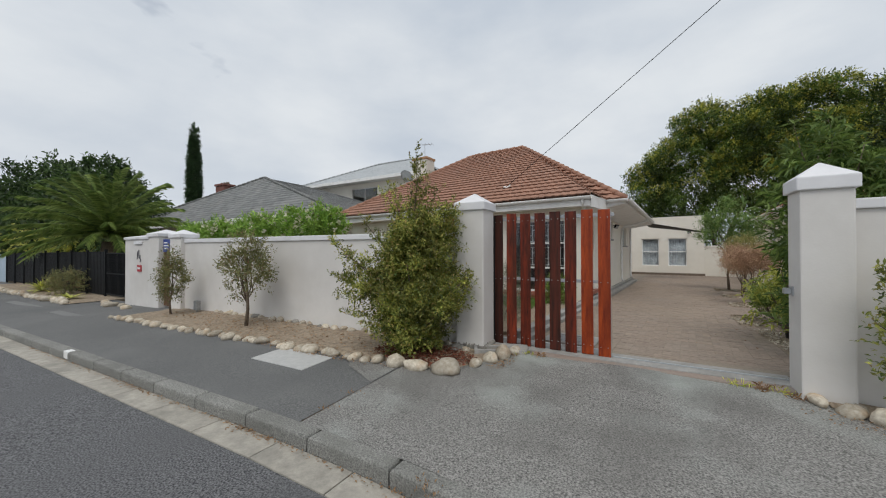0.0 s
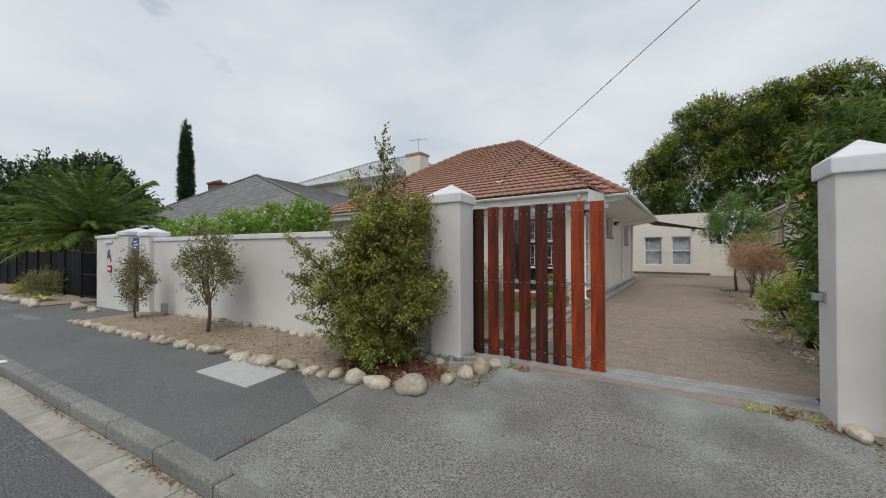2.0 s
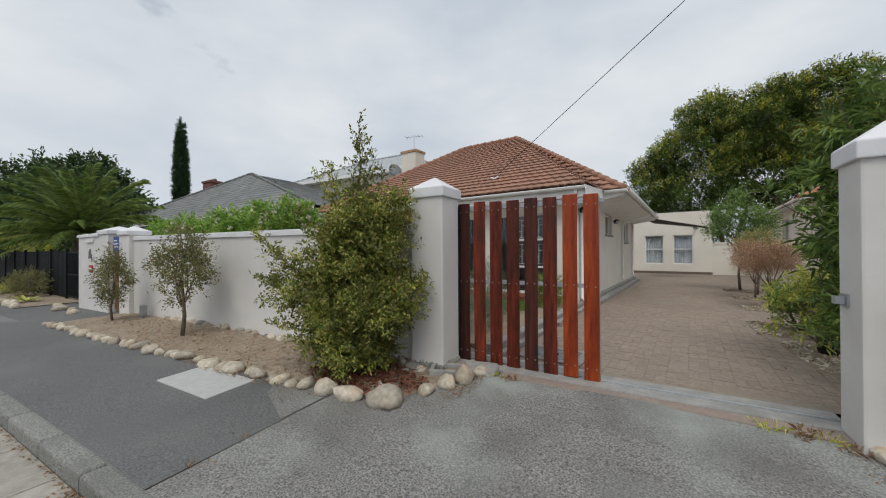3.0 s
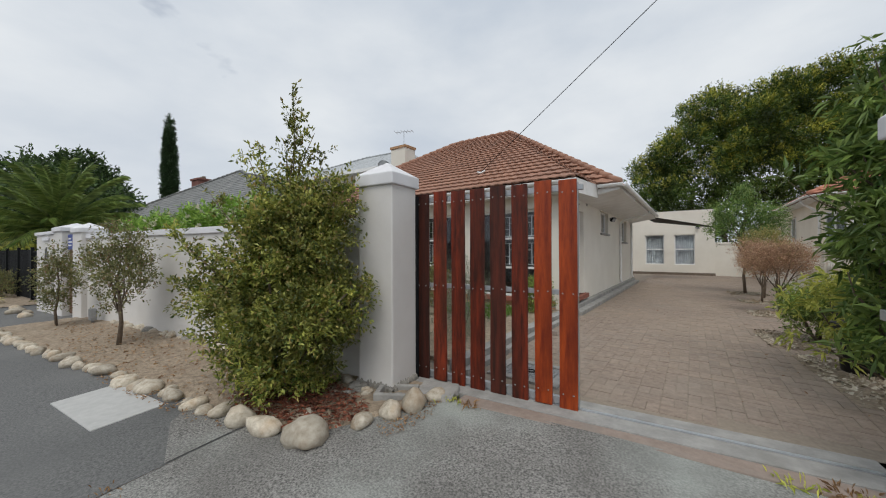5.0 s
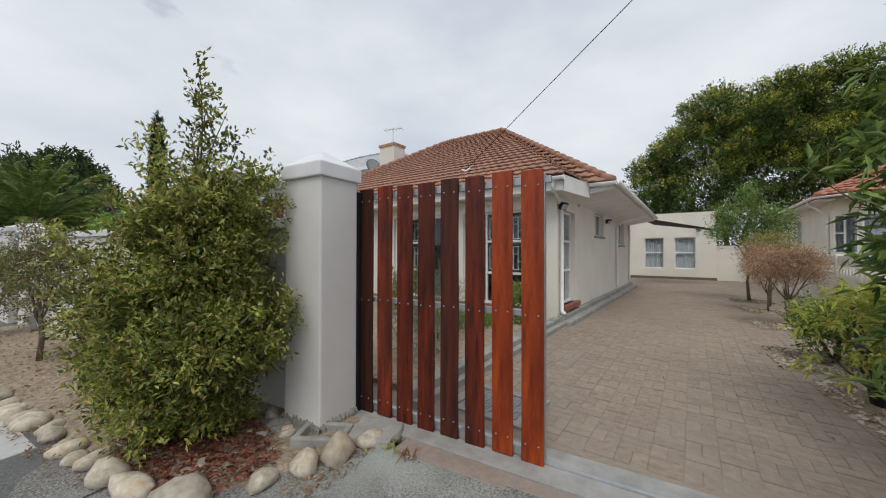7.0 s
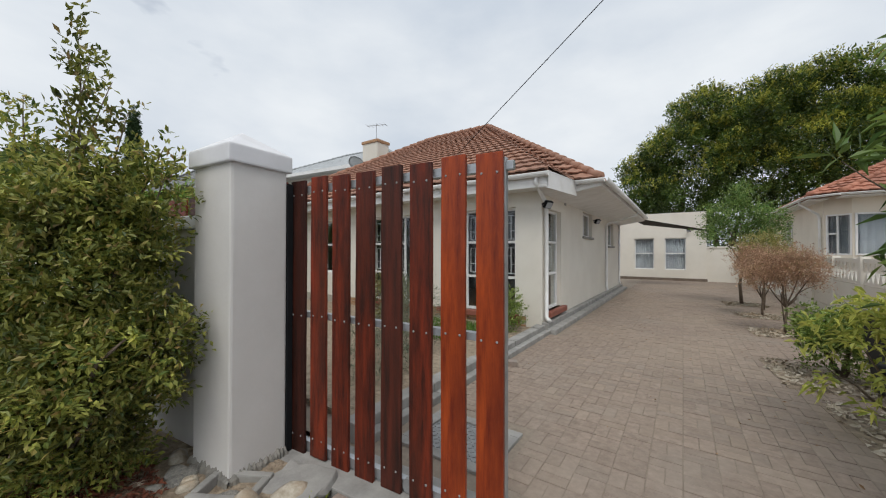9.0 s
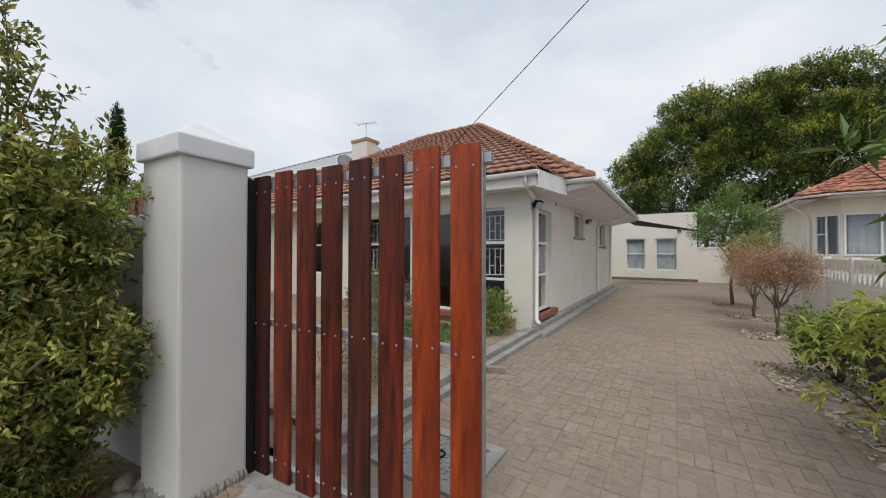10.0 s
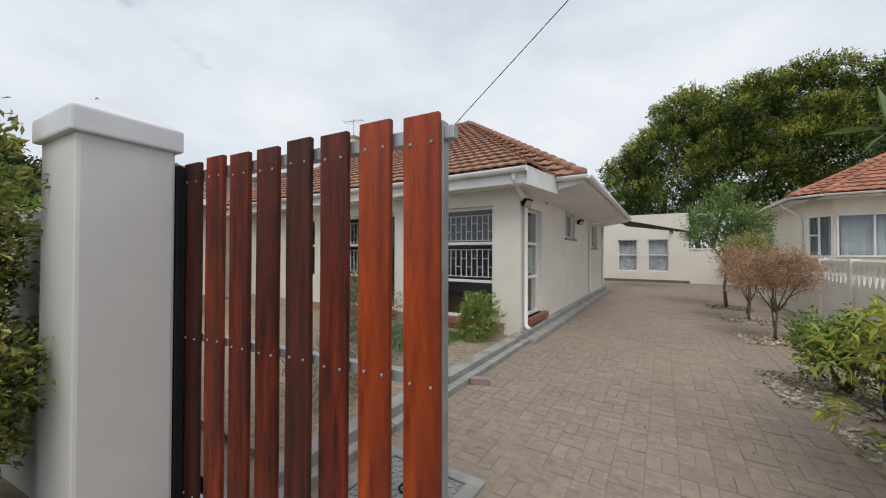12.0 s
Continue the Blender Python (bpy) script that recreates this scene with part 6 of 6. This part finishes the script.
# ---- right side: fence, bins, gravel pits ----
vf = thing("precast_fence", HM @ Vector((5.0, 0, 0)), HTURN, "cream precast concrete fence with triangular openings", "fence", kind="structure")
py = -2.6
while py < 15.5:
    part("fence_post", bx(-0.07, 0.07, py - 0.07, py + 0.07, -0.1, 1.42, 0.012), M_cream, vf)
    y0, y1 = py + 0.075, py + 1.425
    for z0, z1 in ((-0.05, 0.27), (0.285, 0.57), (0.585, 0.88)):
        part("fence_slab", bx(-0.025, 0.025, y0, y1, z0, z1, 0.008), M_cream, vf)
    bm = bmesh.new()
    box(bm, -0.03, 0.03, y0, y1, 0.895, 0.95, 0)
    box(bm, -0.03, 0.03, y0, y1, 1.30, 1.38, 0)
    n = 7
    st = (y1 - y0) / n
    for i in range(n + 1):
        tri = [(y0 + st * (i - 0.42), 1.30), (y0 + st * (i + 0.42), 1.30), (y0 + st * i, 1.13)]
        tr2 = [(y0 + st * (i + 0.5 - 0.42), 0.95), (y0 + st * (i + 0.5 + 0.42), 0.95), (y0 + st * (i + 0.5), 1.15)]
        for q in ([tri] if i in (0, n) else [tri]) + ([tr2] if i < n else []):
            q = [(min(max(a, y0), y1), z) for a, z in q]
            lo = [bm.verts.new((-0.028, a, z)) for a, z in q]
            hi = [bm.verts.new((0.028, a, z)) for a, z in q]
            bm.faces.new(lo)
            bm.faces.new(hi[::-1])
            for k in range(3):
                bm.faces.new((lo[k], hi[k], hi[(k + 1) % 3], lo[(k + 1) % 3]))
    part("fence_screen", bm, M_cream, vf)
    py += 1.5


def bin_(at, label):
    t = thing("black_planter", at, 15, label, "planter")
    part("pot", tube(bmesh.new(), [(0, 0, 0), (0, 0, 0.3), (0, 0, 0.5)], [0.16, 0.19, 0.22], 18), M_blackplastic, t, "", True)
    part("rim", tube(bmesh.new(), [(0, 0, 0.5), (0, 0, 0.55)], [0.24, 0.24], 18), M_blackplastic, t, "", True)


# refuse bin against the fence
wb = thing("refuse_bin", (2.55, 8.85, 0.0), 12, "black plastic refuse bin with a hinged grey lid", "bin")
bm = bx(-0.27, 0.27, -0.3, 0.3, 0.04, 0.84, 0.02)
for v in bm.verts:
    f = 0.78 + 0.22 * v.co.z / 0.84
    v.co.x *= f
    v.co.y *= f
part("body", bm, M_blackplastic, wb)
bm = bx(-0.3, 0.3, -0.33, 0.33, 0.85, 0.90, 0.015)
for v in bm.verts:
    v.co.z += 0.05 * (v.co.x + 0.3)
part("lid", bm, M_post, wb, "dull grey lid")
part("handle", tube(bmesh.new(), [(0.33, -0.22, 0.86), (0.36, -0.2, 0.92), (0.36, 0.2, 0.92), (0.33, 0.22, 0.86)], 0.014, 8), M_blackplastic, wb, "", True)
for yy in (-0.26, 0.26):
    bm = bmesh.new()
    bmesh.ops.create_cone(bm, cap_ends=True, segments=18, radius1=0.1, radius2=0.1, depth=0.05, matrix=pose(0.24, yy, 0.1, 90))
    part("wheel", bm, M_blackplastic, wb)
bin_((2.16, 7.98, 0), "black plastic planter under the yellow-green bush")
for k, (gx, gy, gw, gh_) in enumerate(((2.45, 12.2, 0.5, 0.4), (2.65, 14.35, 0.5, 0.4), (2.7, 16.6, 0.45, 0.45), (2.1, 9.45, 0.5, 0.6), (2.2, 7.6, 0.5, 0.9))):
    rng = np.random.default_rng(100 + k)
    n = 420
    p = np.stack([gx + rng.uniform(-gw, gw, n), gy + rng.uniform(-gh_, gh_, n), rng.uniform(0.0, 0.03, n)], 1)
    d = rng.normal(size=(n, 3)) * np.array([1, 1, 0.25])
    co, fa = leaf_mesh(p, d, 0.065, 0.05, rng, 0.3)
    tagged(raw("stone_chips", co, fa, M_stone, None, "", False, "stuff"), "pale stone chips round a tree's foot", "gravel")
    g = part("tree_pit", bx(gx - gw, gx + gw, gy - gh_, gy + gh_, -0.05, 0.006), M_sand, None, "", kind="structure")
    tagged(g, "sandy pit in the paving round a plant", "soil")
side_shrub = shrub("side_shrub", (2.0, 4.64, -0.05), [(-0.02, 0, 0.9, 0.2, 0.2, 0.5), (0.1, 0, 0.45, 0.25, 0.2, 0.35), (0.4, 0, 1.0, 0.3, 0.22, 0.4)], [((0, 0, 0), [(0.0, 0, 1.2), (0.3, 0, 1.0), (-0.1, 0, 0.9)], 0.014)], 340, 11, 0.055, 0.023, L_shrub, 91, "young leafy shrub before the wall by the pillar", "shrub", 0.16)
sprays(side_shrub, [((0, 0, 0.9), (-0.24, -0.05, 1.32), 0.08), ((0, 0, 0.7), (-0.32, -0.05, 0.9), 0.08), ((0, 0, 0.3), (-0.26, -0.1, 0.42), 0.08)], 40, 0.055, 0.023, L_shrub, 391)

# latch on the driveway pillar, weeds along the sill
la = thing("gate_latch", (1.328, 5.16, 1.02), 0, "grey steel gate latch on the pillar", "latch")
part("plate", bx(-0.012, 0.002, -0.06, 0.06, -0.05, 0.05, 0.003), M_galv, la)
part("catch", bx(-0.07, -0.012, -0.03, 0.03, -0.03, 0.03, 0.004), M_galv, la)
def tuft(x, y, z, n, seed, material, size=0.1):
    rng = np.random.default_rng(seed)
    p = np.stack([x + rng.normal(size=n) * 0.05, y + rng.normal(size=n) * 0.04, np.full(n, z)], 1)
    co, fa = leaf_mesh(p, rng.normal(size=(n, 3)) * 0.5 + np.array([0, 0, 0.9]), size, 0.010, rng, droop=0.3)
    return tagged(raw("weed_tuft", co, fa, material, None, "", False, "stuff"), "tuft of dry weeds in a paving joint", "weeds")


for k, (wx, wy) in enumerate(((1.05, 5.0), (1.2, 5.02), (1.28, 4.9), (0.85, 5.02), (1.1, 5.08), (-1.5, 5.02), (-1.3, 5.0), (1.9, 4.3))):
    tuft(wx, wy, ground_z(wx, wy), 26, 200 + k, L_yellow if k % 2 else L_dry, 0.09)
for k, (wx, wy) in enumerate(((-2.83, 2.6), (-2.84, 2.95), (-1.35, 2.15), (-1.3, 2.05), (0.85, 1.95))):
    tuft(wx, wy, ground_z(wx, wy) - 0.005, 14, 230 + k, L_dry, 0.05)

# ---- pavers of the driveway, last ----
paver_me = []
for k, (a, b) in enumerate(((0.198, 0.097), (0.097, 0.198))):
    bm = bx(-a / 2, a / 2, -b / 2, b / 2, -0.03, 0.0, 0.0)
    top = [f for f in bm.faces if f.normal.z > 0.9][0]
    r = bmesh.ops.inset_individual(bm, faces=[top], thickness=0.005)
    for v in top.verts:
        v.co.z += 0.002
    me = bpy.data.meshes.new("paver")
    bm.to_mesh(me)
    bm.free()
    me.materials.append(M_paver)
    paver_me.append(me)
inv = HM.inverted()
rp2 = random.Random(77)
near, co, fa = 0, [], []
dw.matrix_world = HM
for o in dw.children:
    o.matrix_parent_inverse = HM.inverted()
CELL = 0.203
for i in range(0, 24):
    for j in range(0, 103):
        cx, cy = 0.16 + (i + 0.5) * CELL, -4.62 + (j + 0.5) * CELL
        wp = HM @ Vector((cx, cy, 0))
        if wp.y < 5.76 or cx > 4.9 or (cy > -0.1 and cx < 0.45) or (abs(wp.x + 1.07) < 0.5 and abs(wp.y - 6.12) < 0.44):
            continue
        k = (i + j) % 2
        for s in (-1, 1):
            px, py_ = (cx, cy + s * 0.0508) if k == 0 else (cx + s * 0.0508, cy)
            z = rp2.uniform(-0.003, 0.003)
            if -3.1 < cy < -1.0 and 0.9 < cx < 3.2 and near < 300:
                ob = new("paver", paver_me[k])
                ob.parent = dw
                ob.location = (px, py_, z)
                near += 1
            else:
                a, b = ((0.099, 0.0485), (0.0485, 0.099))[k]
                n0 = len(co)
                for q, zz in ((1.0, -0.03), (1.0, -0.001), (0.95, 0.0015)):
                    for sx, sy in ((-1, -1), (1, -1), (1, 1), (-1, 1)):
                        co.append((px + sx * a * q, py_ + sy * b * q, z + zz))
                for q in (0, 4):
                    for e in range(4):
                        f = (e + 1) % 4
                        fa.append((n0 + q + e, n0 + q + f, n0 + q + 4 + f, n0 + q + 4 + e))
                fa.append((n0 + 8, n0 + 9, n0 + 10, n0 + 11))
raw("paver_field", co, fa, M_paver_far, dw, "", False, "stuff")
